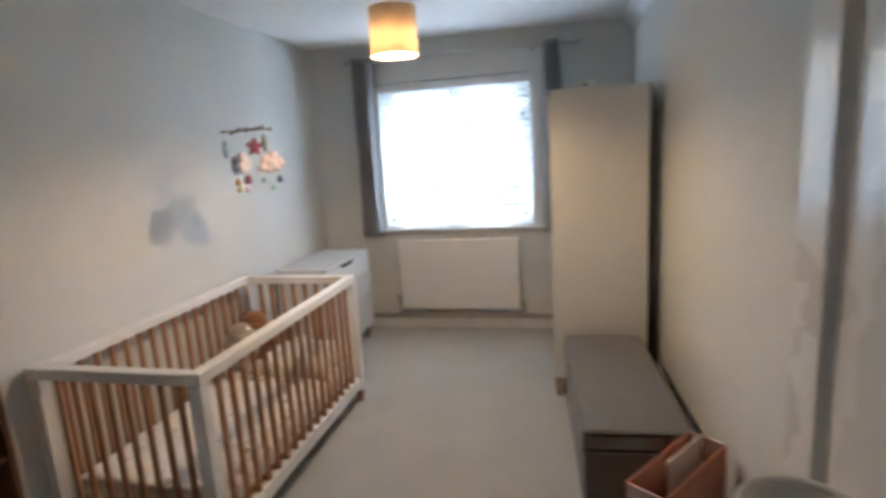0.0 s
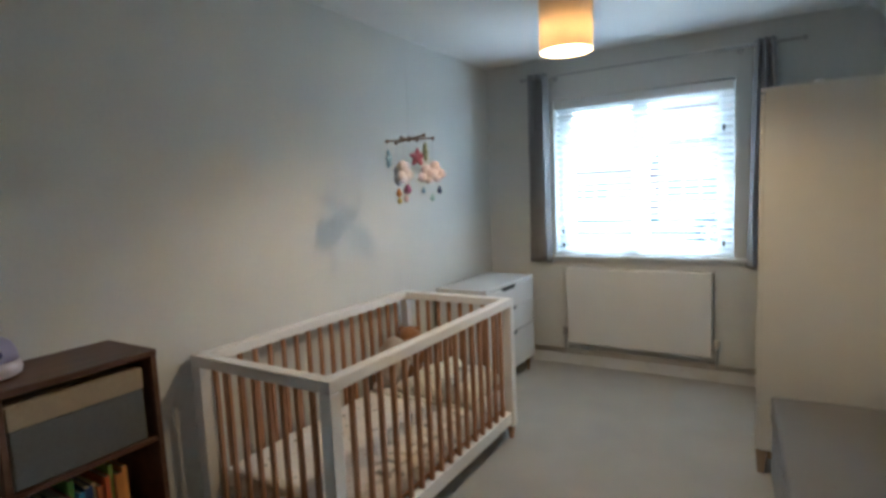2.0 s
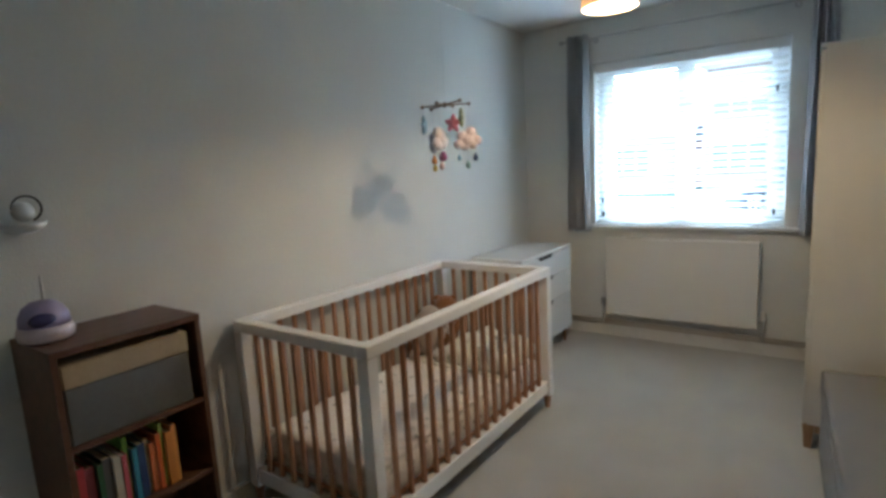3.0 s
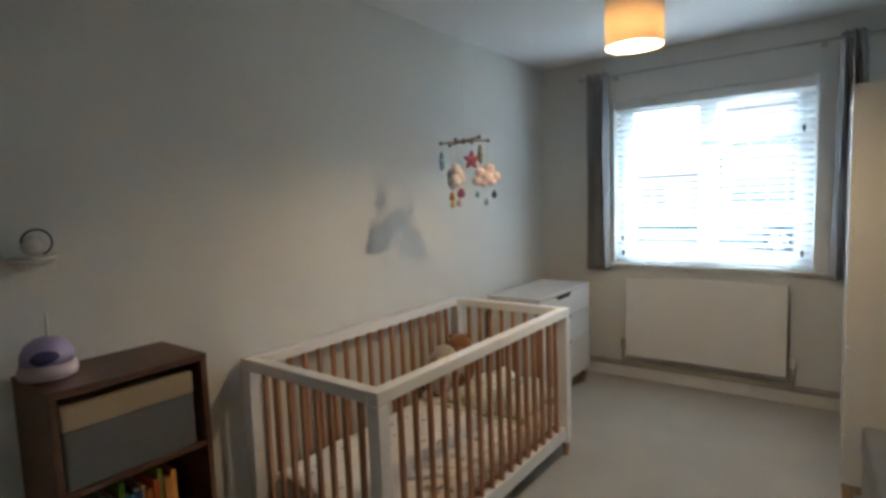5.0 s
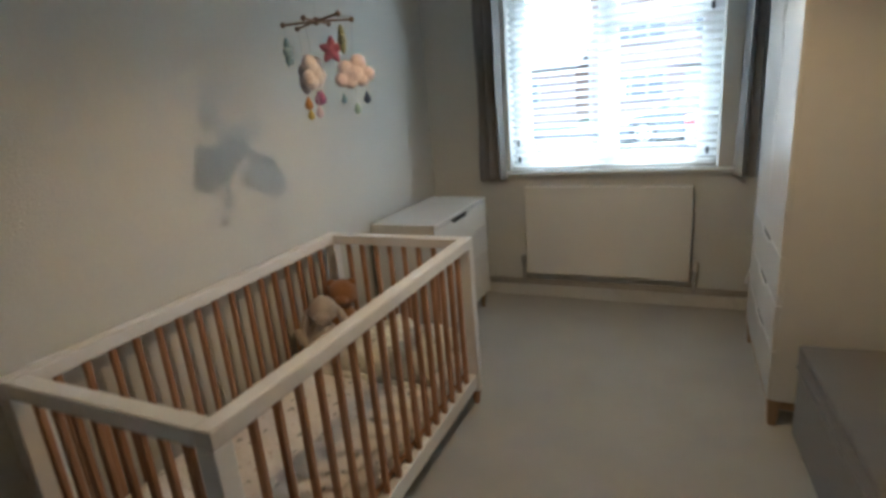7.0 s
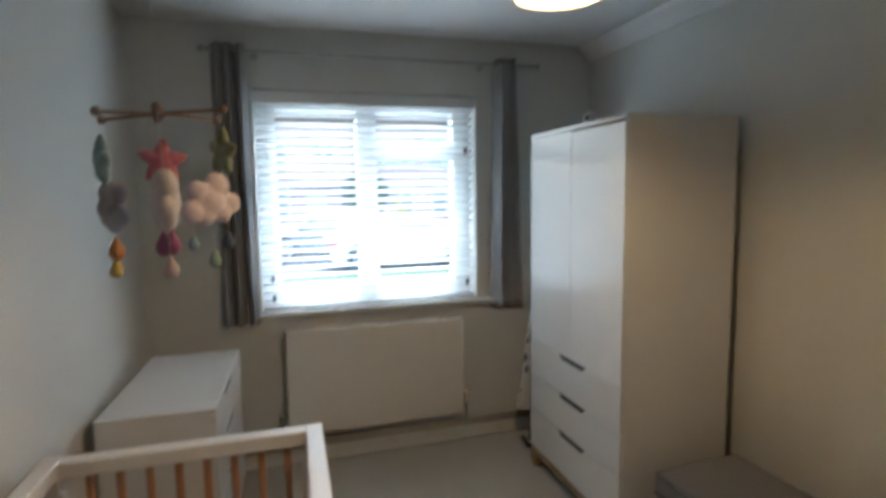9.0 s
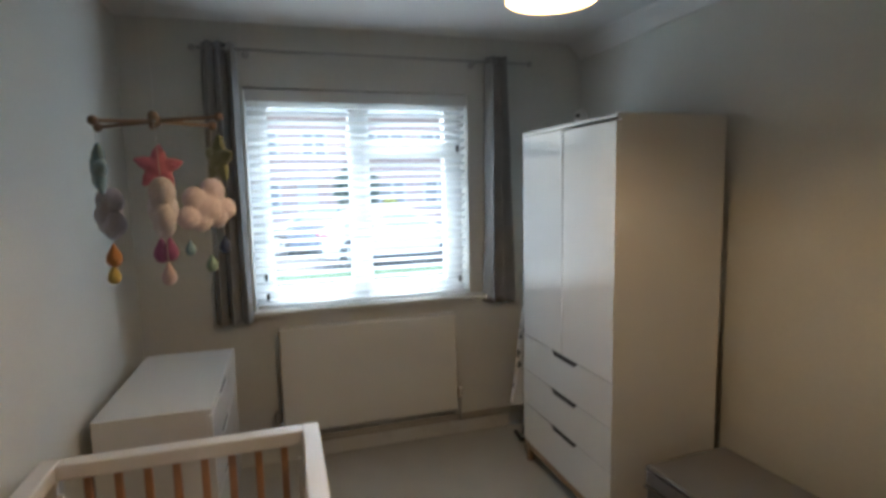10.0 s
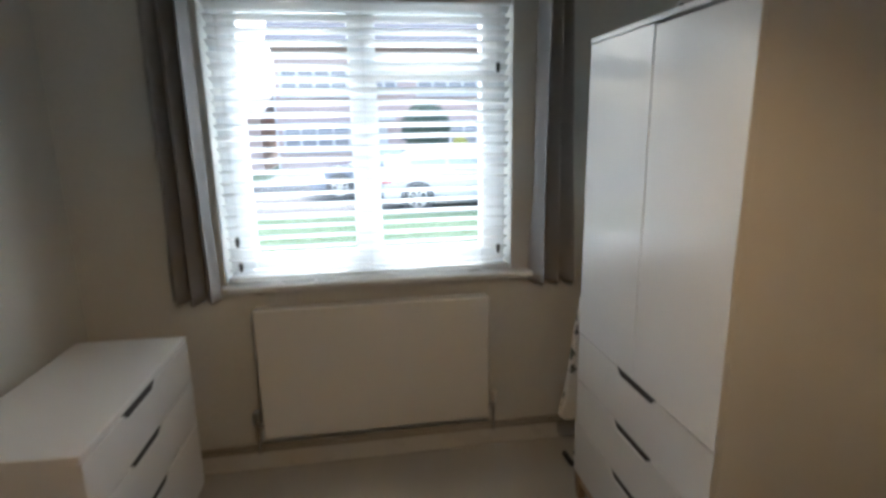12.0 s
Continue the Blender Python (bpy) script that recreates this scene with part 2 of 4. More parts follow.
def rod(a, b, r, r2=None, seg=12, into=None, caps=True):
    a, b = Vector(a), Vector(b)
    t = bmesh.new()
    bmesh.ops.create_cone(t, cap_ends=caps, segments=seg, radius1=r, radius2=r if r2 is None else r2, depth=(b - a).length)
    q = (b - a).to_track_quat("Z", "Y").to_matrix().to_4x4()
    bmesh.ops.transform(t, matrix=Matrix.Translation((a + b) / 2) @ q, verts=t.verts)
    return t if into is None else join(into, t)


def ball(c, r, sx=1.0, sy=1.0, sz=1.0, u=16, v=10, into=None, rot=None):
    t = bmesh.new()
    bmesh.ops.create_uvsphere(t, u_segments=u, v_segments=v, radius=r)
    bmesh.ops.scale(t, verts=t.verts, vec=(sx, sy, sz))
    if rot is not None:
        bmesh.ops.transform(t, matrix=rot, verts=t.verts)
    bmesh.ops.translate(t, verts=t.verts, vec=c)
    return t if into is None else join(into, t)


def prism(points, axis, lo, hi, bevel=0.0, into=None):
    """A flat outline pushed along an axis: axis 'x' takes (y, z), 'y' takes (x, z), 'z' takes (x, y)."""
    t = bmesh.new()
    place = {"x": lambda p, d: (d, p[0], p[1]), "y": lambda p, d: (p[0], d, p[1]), "z": lambda p, d: (p[0], p[1], d)}[axis]
    lowv = [t.verts.new(place(p, lo)) for p in points]
    topv = [t.verts.new(place(p, hi)) for p in points]
    t.faces.new(lowv)
    t.faces.new(topv)
    for i in range(len(points)):
        j = (i + 1) % len(points)
        t.faces.new((lowv[i], lowv[j], topv[j], topv[i]))
    bmesh.ops.recalc_face_normals(t, faces=t.faces)
    if bevel:
        bmesh.ops.bevel(t, geom=t.edges, offset=bevel, segments=2, profile=0.6, affect="EDGES")
    return t if into is None else join(into, t)


def lathe(profile, c, seg=32, into=None):
    """A turned shape from (radius, height) pairs."""
    t = bmesh.new()
    rings = []
    for r, z in profile:
        rings.append([t.verts.new((c[0] + r * math.cos(2 * math.pi * k / seg), c[1] + r * math.sin(2 * math.pi * k / seg), c[2] + z)) for k in range(seg)])
    for a, b in zip(rings, rings[1:]):
        for k in range(seg):
            t.faces.new((a[k], a[(k + 1) % seg], b[(k + 1) % seg], b[k]))
    closed = profile[0] == profile[-1]
    if profile[0][0] > 0.0005 and not closed:
        t.faces.new(list(reversed(rings[0])))
    if profile[-1][0] > 0.0005 and not closed:
        t.faces.new(rings[-1])
    bmesh.ops.remove_doubles(t, verts=t.verts, dist=0.0004)
    bmesh.ops.recalc_face_normals(t, faces=t.faces)
    return t if into is None else join(into, t)


# ---- the room ----
XL, XR, YS, YN, ZC = -1.50, 1.105, -0.35, 4.76, 2.425
WX0, WX1, WZ0, WZ1 = -0.925, 0.335, 0.865, 2.10     # window opening
DY0, DY1, DZ = 0.84, 1.625, 2.03                     # doorway in the east wall


def setting(name, bm, material, label):
    return tagged(part(name, bm, material), label, name.split("_")[0], kind="structure")


setting("floor", box(XL - 0.2, XR + 0.2, YS - 0.2, YN + 0.02, -0.12, 0.0), CARPET, "grey-beige cut pile carpet over the whole floor")
setting("ceiling", box(XL - 0.2, XR + 0.2, YS - 0.2, YN + 0.3, ZC, ZC + 0.15), CEIL, "white painted plaster ceiling")
setting("wall_west", box(XL - 0.2, XL, YS - 0.2, YN + 0.3, -0.35, ZC), WALL, "warm off-white painted wall beside the cot")
setting("wall_south", box(XL, XR, YS - 0.2, YS, -0.1, ZC), WALL, "off-white painted wall behind the way in")
b = box(XL, WX0, YN, YN + 0.3, -0.4, ZC)
box(WX1, XR, YN, YN + 0.3, -0.4, ZC, into=b)
box(WX0, WX1, YN, YN + 0.3, -0.4, WZ0, into=b)
box(WX0, WX1, YN, YN + 0.3, WZ1, ZC, into=b)
setting("wall_north", b, WALL, "off-white painted wall with the window")
b = box(XR, XR + 0.2, YS - 0.2, DY0, -0.1, ZC)
box(XR, XR + 0.2, DY1, YN + 0.3, -0.4, ZC, into=b)
box(XR, XR + 0.2, DY0, DY1, DZ, ZC, into=b)
setting("wall_east", b, WALL, "warm off-white painted wall beside the wardrobe")
b = prism([(XR, ZC), (XR - 0.085, ZC), (XR - 0.075, ZC - 0.02), (XR - 0.045, ZC - 0.045), (XR - 0.02, ZC - 0.075), (XR - 0.012, ZC - 0.092), (XR, ZC - 0.092)], "y", YS, YN)
setting("trim_coving", b, CEIL, "white hollow coving along the ceiling")


def skirting(name, x0, x1, y0, y1):
    setting(name, box(x0, x1, y0, y1, 0.0, 0.085, 0.004), GLOSS, "white painted skirting board")


skirting("baseboard_north", XL + 0.015, XR - 0.015, YN - 0.015, YN)
skirting("baseboard_west", XL, XL + 0.015, YS, YN)
skirting("baseboard_east", XR - 0.015, XR, DY1 + 0.15, YN)
skirting("baseboard_south", XL + 0.015, XR - 0.015, YS, YS + 0.015)

# door in the east wall, closed, set back in its lining
door = thing("door_1", (XR, DY0, 0), "white gloss painted door shut in its wide frame", "door", kind="structure")
b = box(XR + 0.012, XR + 0.052, DY0 + 0.012, DY1 - 0.012, 0.008, DZ - 0.012, 0.003)
part("door_leaf", b, GLOSS, door)
b = box(XR - 0.014, XR - 0.001, DY1, DY1 + 0.145, 0, DZ + 0.14, 0.004)
part("architrave", b, GLOSS, door)
part("architrave", box(XR - 0.014, XR - 0.001, DY0 - 0.145, DY0, 0, DZ + 0.14, 0.004), GLOSS, door)
part("architrave", box(XR - 0.014, XR - 0.001, DY0, DY1, DZ, DZ + 0.14, 0.004), GLOSS, door)
part("door_lining", box(XR + 0.001, XR + 0.19, DY1 - 0.010, DY1 - 0.001, 0, DZ - 0.001), GLOSS, door)

# window
win = thing("window_1", (-0.295, YN + 0.15, WZ0), "white plastic double window with a top opener", "window", kind="structure")
FY0, FY1 = YN + 0.13, YN + 0.20


def bar(name, x0, x1, z0, z1, y0=FY0, y1=FY1):
    part(name, box(x0, x1, y0, y1, z0, z1, 0.006), UPVC, win)


MX0, MX1 = -0.362, -0.243
bar("window_frame", WX0, WX0 + 0.112, WZ0, WZ1)
bar("window_frame", WX1 - 0.11, WX1, WZ0, WZ1)
bar("window_frame", WX0 + 0.112, WX1 - 0.11, WZ0, WZ0 + 0.115)
bar("window_frame", WX0 + 0.112, WX1 - 0.11, WZ1 - 0.09, WZ1)
bar("mullion", MX0, MX1, WZ0 + 0.115, WZ1 - 0.09)
bar("transom", MX1, WX1 - 0.11, 1.755, 1.825)
for x0, x1, z0, z1 in ((WX0 + 0.112, MX0, WZ0 + 0.115, WZ1 - 0.09), (MX1, WX1 - 0.11, WZ0 + 0.115, 1.755), (MX1, WX1 - 0.11, 1.825, WZ1 - 0.09)):
    p = part("pane", box(x0, x1, YN + 0.162, YN + 0.168, z0, z1), GLASS, win)
    p.visible_shadow = False
part("window_handle", box(MX1 + 0.02, MX1 + 0.045, FY0 - 0.025, FY0, 1.30, 1.42, 0.005), UPVC, win)
b = prism([(YN - 0.055, WZ0), (YN - 0.055, WZ0 + 0.018), (YN - 0.048, WZ0 + 0.024), (YN, WZ0 + 0.024), (YN, WZ0)], "x", WX0 - 0.03, WX1 + 0.125)
box(WX0 + 0.001, WX1 - 0.001, YN, FY0 - 0.001, WZ0, WZ0 + 0.024, into=b)
part("window_sill", b, GLOSS, win, "white painted window board")

# venetian blind
BX0, BX1, BY = WX0 + 0.012, WX1 - 0.012, YN + 0.035
blind = thing("venetian_blind", (-0.295, BY, WZ1), "white wooden venetian blind lowered with open slats", "blind")
part("headrail", box(BX0, BX1, BY - 0.02, BY + 0.03, 2.045, 2.095, 0.003), FURN, blind)
part("valance", box(BX0 - 0.005, BX1 + 0.005, BY - 0.034, BY - 0.024, 2.030, 2.092, 0.003), FURN, blind)
t = bmesh.new()
SL0, PITCH, NSL, TILT = 0.944, 0.0466, 24, 0.43
prof = [(-0.025, 0.0), (-0.012, 0.0035), (0.0, 0.0045), (0.012, 0.0035), (0.025, 0.0), (0.012, 0.0005), (0.0, 0.0015), (-0.012, 0.0005)]
prism([(BY + y * math.cos(TILT) + z * math.sin(TILT), SL0 - y * math.sin(TILT) + z * math.cos(TILT)) for y, z in prof], "x", BX0, BX1, into=t)
slat = part("slat", t, SLAT, blind)
for k in range(1, NSL):
    again(slat, dz=k * PITCH)
part("bottom_rail", box(BX0, BX1, BY - 0.025, BY + 0.025, 0.895, 0.915, 0.004), SLAT, blind)
for x in (BX0 + 0.10, -0.30, BX1 - 0.10):
    c = rod((x, BY - 0.026, 0.90), (x, BY - 0.026, 2.04), 0.0012, seg=6)
    rod((x, BY + 0.026, 0.90), (x, BY + 0.026, 2.04), 0.0012, seg=6, into=c)
    part("ladder_cord", c, CORD, blind)
for x, z in ((BX0 + 0.052, 1.095), (BX0 + 0.056, 0.985), (BX1 - 0.055, 1.80), (BX1 - 0.05, 1.01)):
    cord = part("pull_cord", rod((x, BY - 0.034, z), (x, BY - 0.034, 2.03), 0.0012, seg=6), CORD, blind)
    part("tassel", lathe([(0.003, 0), (0.009, -0.006), (0.008, -0.03), (0.004, -0.042), (0.0, -0.044)], (x, BY - 0.034, z)), TASSEL, cord, "dark wooden cord end")


# curtains on a pole
POLE = mat("satin grey pole", (0.50, 0.49, 0.47), 0.45, var=0.05, scale=8)
PZ = 2.275
pole = thing("curtain_pole", (-0.295, YN - 0.07, PZ), "slim grey metal curtain pole above the window", "curtain pole")
part("rod", rod((-1.13, YN - 0.07, PZ), (0.69, YN - 0.07, PZ), 0.008, seg=14), POLE, pole, smooth=True)
for x in (-1.15, 0.71):
    part("finial", ball((x, YN - 0.07, PZ), 0.017), POLE, pole, smooth=True)
for x in (-0.90, 0.36):
    b = rod((x, YN - 0.07, PZ - 0.011), (x, YN - 0.001, PZ - 0.011), 0.006)
    rod((x, YN - 0.006, PZ - 0.011), (x, YN - 0.0005, PZ - 0.011), 0.02, into=b)
    part("bracket", b, POLE, pole)


def curtain(x0, x1, flare, waves, lean, phase):
    """Gathered cloth, narrow at the pole and a little wider at the hem."""
    cu = thing("curtain", ((x0 + x1) / 2, YN - 0.07, PZ), "grey cloth curtain drawn open beside the window", "curtain", "curtains at the window")
    t = bmesh.new()
    nu, nv = waves * 14, 34
    grid = []
    for side in (0, 1):
        rows = []
        for j in range(nv + 1):
            v = j / nv
            z = PZ + 0.03 - v * (PZ + 0.03 - 0.845)
            row = []
            for i in range(nu + 1):
                u = i / nu
                wdt = (x1 - x0) * (1 + flare * v)
                x = (x0 + x1) / 2 + lean * v + (u - 0.5) * wdt
                amp = 0.042 + 0.012 * v
                ph = 2 * math.pi * waves * u + phase
                w = noise.noise((u * 5, v * 2.2, phase))
                y = YN - 0.075 + amp * math.sin(ph + 0.7 * w) + 0.010 * noise.noise((u * 9, v * 3, 3 + phase))
                x += 0.008 * math.sin(2 * ph) + 0.012 * w * v
                row.append(t.verts.new((x, min(y, YN - 0.012) + side * 0.003, z)))
            rows.append(row)
        grid.append(rows)
    for j in range(nv):
        for i in range(nu):
            a, c = grid[0], grid[1]
            t.faces.new((a[j][i], a[j + 1][i], a[j + 1][i + 1], a[j][i + 1]))
            t.faces.new((c[j][i], c[j][i + 1], c[j + 1][i + 1], c[j + 1][i]))
    for j in range(nv):
        for i in (0, nu):
            t.faces.new((grid[0][j][i], grid[1][j][i], grid[1][j + 1][i], grid[0][j + 1][i]))
    for i in range(nu):
        for j in (0, nv):
            t.faces.new((grid[0][j][i], grid[0][j][i + 1], grid[1][j][i + 1], grid[1][j][i]))
    bmesh.ops.recalc_face_normals(t, faces=t.faces)
    part("cloth", t, CURTAIN, cu, smooth=True)
    for k in range(waves):
        u = (k + 0.25) / waves
        x = x0 + u * (x1 - x0)
        ring = lathe([(0.013, -0.002), (0.021, -0.002), (0.021, 0.002), (0.013, 0.002), (0.013, -0.002)], (0, 0, 0), 18)
        bmesh.ops.transform(ring, matrix=pose(x, YN - 0.07, PZ, 0, 90, 0), verts=ring.verts)
        part("eyelet", ring, CHROME, cu)


curtain(-1.116, -0.948, 0.12, 3, -0.006, 0.4)
curtain(0.446, 0.562, 0.85, 3, 0.020, 2.0)

# radiator
RX0, RX1, RZ0, RZ1, RY = -0.812, 0.210, 0.196, 0.795, 4.665
rad = thing("radiator", (-0.30, YN, 0.2), "cream-white flat panel radiator below the window", "radiator")
part("panel", box(RX0, RX1, RY, RY + 0.018, RZ0, RZ1, 0.008, 3), ENAMEL, rad)
part("side_cover", box(RX0 + 0.002, RX0 + 0.012, RY + 0.014, RY + 0.07, RZ0 + 0.01, RZ1 - 0.005, 0.003), ENAMEL, rad)
part("side_cover", box(RX1 - 0.012, RX1 - 0.002, RY + 0.014, RY + 0.07, RZ0 + 0.01, RZ1 - 0.005, 0.003), ENAMEL, rad)
part("top_grille", box(RX0 + 0.004, RX1 - 0.004, RY + 0.016, RY + 0.07, RZ1 - 0.012, RZ1 - 0.003, 0.002), ENAMEL, rad)
part("back_panel", box(RX0 + 0.012, RX1 - 0.012, RY + 0.05, RY + 0.062, RZ0, RZ1 - 0.02, 0.004), ENAMEL, rad)
part("wall_bracket", box(-0.55, -0.52, RY + 0.062, YN - 0.001, 0.3, 0.7), CHROME, rad)
for x, s in ((RX0, -1), (RX1, 1)):
    v = rod((x, RY + 0.035, RZ0 + 0.045), (x + s * 0.030, RY + 0.035, RZ0 + 0.045), 0.009)
    rod((x + s * 0.030, RY + 0.035, 0.11), (x + s * 0.030, RY + 0.035, RZ0 + 0.06), 0.0075, into=v)
    val = part("valve", v, CHROME, rad)
    part("valve_cap", lathe([(0.012, 0), (0.017, 0.006), (0.018, 0.05), (0.014, 0.062), (0.0, 0.064)], (x + s * 0.030, RY + 0.035, RZ0 + 0.06)), ENAMEL if s > 0 else CHROME, val)
for z in (0.100, 0.122):
    part("pipe", rod((XL + 0.05, YN - 0.022, z), (XR - 0.05, YN - 0.022, z), 0.008, seg=10), COPPER, rad, "painted heating pipe above the skirting", smooth=True)

# pendant lamp
LX, LY, LZ = -0.178, 2.791, 1.965
lamp = thing("pendant_lamp", (LX, LY, ZC), "lit pendant lamp with a mustard yellow drum shade", "lamp")
part("ceiling_rose", lathe([(0.0, 0.0), (0.05, 0.0), (0.048, -0.015), (0.02, -0.035), (0.006, -0.04), (0.0, -0.04)], (LX, LY, ZC - 0.0005)), GLOSS, lamp, smooth=True)
part("flex", rod((LX, LY, ZC - 0.04), (LX, LY, 2.13), 0.003), CORD, lamp)
part("shade", lathe([(0.103, 0.0), (0.105, 0.004), (0.105, 0.206), (0.103, 0.21), (0.1035, 0.206), (0.1035, 0.004), (0.103, 0.0)], (LX, LY, LZ), 64), SHADE, lamp, smooth=True)
part("lining", lathe([(0.1015, 0.003), (0.1025, 0.003), (0.1025, 0.207), (0.1015, 0.207), (0.1015, 0.003)], (LX, LY, LZ), 64), SHADEIN, lamp, smooth=True)
r = rod((LX - 0.103, LY, LZ + 0.195), (LX + 0.103, LY, LZ + 0.195), 0.0015, seg=6)
rod((LX, LY - 0.103, LZ + 0.195), (LX, LY + 0.103, LZ + 0.195), 0.0015, seg=6, into=r)
part("spider", r, CHROME, lamp)
part("lampholder", lathe([(0.0, 0.17), (0.016, 0.17), (0.018, 0.12), (0.018, 0.085), (0.0, 0.085)], (LX, LY, LZ), 20), GLOSS, lamp)
part("bulb", lathe([(0.0, 0.059), (0.018, 0.060), (0.026, 0.064), (0.024, 0.072), (0.014, 0.080), (0.012, 0.085), (0.0, 0.086)], (LX, LY, LZ), 24), BULBM, lamp, "warm lit bulb", smooth=True)


# cot
CX0, CX1, CY0, CY1, CZ = -1.466, -0.704, 1.886, 3.370, 0.819
cot = thing("cot", ((CX0 + CX1) / 2, (CY0 + CY1) / 2, 0), "white cot with slim natural beech bars along the wall", "cot")
PW = 0.052
for x in (CX0, CX1 - PW):
    for y in (CY0, CY1 - PW):
        part("post", box(x, x + PW, y, y + PW, 0.075, CZ - 0.048, 0.004), COTWHITE, cot)
        fx, fy = x + PW / 2, y + PW / 2
        part("foot", rod((fx, fy, 0.0), (fx, fy, 0.076), 0.014, 0.022, 16), BEECH, cot, "turned beech foot")
for x0, x1 in ((CX0, CX0 + PW), (CX1 - PW, CX1)):
    part("top_rail", box(x0, x1, CY0, CY1, CZ - 0.047, CZ, 0.006), COTWHITE, cot)
    part("bottom_rail", box(x0 + 0.008, x1 - 0.008, CY0 + PW, CY1 - PW, 0.095, 0.165, 0.005), COTWHITE, cot)
for y0, y1 in ((CY0, CY0 + PW), (CY1 - PW, CY1)):
    part("end_rail", box(CX0 + PW, CX1 - PW, y0, y1, CZ - 0.047, CZ - 0.001, 0.006), COTWHITE, cot)
    part("end_bottom_rail", box(CX0 + PW, CX1 - PW, y0 + 0.008, y1 - 0.008, 0.095, 0.165, 0.005), COTWHITE, cot)
dowel = None
for x in (CX0 + PW / 2, CX1 - PW / 2):
    n_bar = 16
    for k in range(n_bar):
        y = CY0 + PW + (CY1 - CY0 - 2 * PW) * (k + 1) / (n_bar + 1)
        if dowel is None:
            dowel, d0 = part("bar", box(x - 0.0105, x + 0.0105, y - 0.009, y + 0.009, 0.160, CZ - 0.044, 0.003, 1), BEECH, cot), (x, y)
        else:
            again(dowel, x - d0[0], y - d0[1])
for y in (CY0 + PW / 2, CY1 - PW / 2):
    for k in range(8):
        x = CX0 + PW + 0.068 + 0.0762 * k
        again(dowel, x - d0[0], y - d0[1])
for x in (CX0 + PW + 0.004, CX1 - PW - 0.018):
    for y in (CY0 + PW + 0.004, CY1 - PW - 0.018):
        part("fitting_strip", box(x, x + 0.014, y, y + 0.014, 0.17, 0.74, 0.002, 1), COTWHITE, cot)
cot.rotation_euler = (0, 0, radians(-0.6))
part("base_board", box(CX0 + 0.045, CX1 - 0.045, CY0 + 0.05, CY1 - 0.05, 0.168, 0.184, 0.003), BEECH, cot)


def cushion(x0, x1, y0, y1, z0, z1, n=26, puff=0.35, rough=0.008, seed=1.0, tilt=0.0):
    """A stuffed pad: full in the middle, thin and wrinkled at the seams."""
    t = bmesh.new()
    top, low = [], []
    for j in range(n + 1):
        ra, rb = [], []
        for i in range(n + 1):
            u, v = i / n, j / n
            e = (1 - abs(2 * u - 1) ** 4) * (1 - abs(2 * v - 1) ** 4)
            h = (z1 - z0) * (1 - puff + puff * e ** 0.5) if e > 0 else (z1 - z0) * (1 - puff)
            if i in (0, n) or j in (0, n):
                h = (z1 - z0) * (1 - puff) * 0.6
            x, y = x0 + u * (x1 - x0), y0 + v * (y1 - y0)
            w = rough * (noise.noise((x * 9, y * 9, seed)) + 0.6 * noise.noise((x * 22, y * 22, seed)))
            zz = z0 + tilt * v
            ra.append(t.verts.new((x + w * 0.5, y + w * 0.5, zz + h + w)))
            rb.append(t.verts.new((x + w * 0.5, y + w * 0.5, zz)))
        top.append(ra)
        low.append(rb)
    for j in range(n):
        for i in range(n):
            t.faces.new((top[j][i], top[j][i + 1], top[j + 1][i + 1], top[j + 1][i]))
            t.faces.new((low[j][i], low[j + 1][i], low[j + 1][i + 1], low[j][i + 1]))
    for k in range(n):
        t.faces.new((low[0][k], low[0][k + 1], top[0][k + 1], top[0][k]))
        t.faces.new((low[n][k + 1], low[n][k], top[n][k], top[n][k + 1]))
        t.faces.new((low[k + 1][0], low[k][0], top[k][0], top[k + 1][0]))
        t.faces.new((low[k][n], low[k + 1][n], top[k + 1][n], top[k][n]))
    bmesh.ops.recalc_face_normals(t, faces=t.faces)
    return t


m = part("cot_mattress", cushion(CX0 + 0.06, CX1 - 0.055, CY0 + 0.06, CY1 - 0.06, 0.185, 0.314, 40, 0.12, 0.004, 2.0), SHEET, smooth=True)
bedding_things = [tagged(m, "cot mattress in a sprig-printed fitted sheet", "mattress")]
part("seam", box(CX0 + 0.056, CX1 - 0.051, CY0 + 0.056, CY1 - 0.056, 0.199, 0.205, 0.002), PILLOWC, m)
m = part("cot_pillow", cushion(-1.20, CX1 - 0.065, 2.93, 3.29, 0.312, 0.425, 38, 0.55, 0.026, 5.0, 0.03), PILLOWC, smooth=True)
bedding_things.append(tagged(m, "flat leaf-printed pillow at the head of the cot", "pillow"))
m = part("cot_quilt", cushion(CX0 + 0.068, CX1 - 0.062, 1.955, 2.905, 0.308, 0.334, 44, 0.5, 0.010, 9.0), SHEET, smooth=True)
bedding_things.append(tagged(m, "thin sprig-printed quilt lying flat in the cot", "quilt"))
part("hem", cushion(CX0 + 0.068, CX1 - 0.062, 2.885, 2.925, 0.313, 0.334, 20, 0.5, 0.006, 11.0), PILLOWC, m, smooth=True)

cot_middle = Vector(((CX0 + CX1) / 2, (CY0 + CY1) / 2, 0))
for bedding in bedding_things:
    bedding.matrix_world = Matrix.Translation(cot_middle) @ Matrix.Rotation(radians(-0.6), 4, "Z") @ Matrix.Translation(-cot_middle)

# soft toys in the cot corner
FUR_B = mat("ginger plush", (0.40, 0.175, 0.062), 0.95, var=0.15, scale=14, fine=0.3, fscale=300, bump=1.0, bscale=350, sheen=0.5)
FUR_G = mat("beige plush", (0.60, 0.51, 0.43), 0.95, var=0.10, scale=14, fine=0.25, fscale=300, bump=1.0, bscale=350, sheen=0.5)


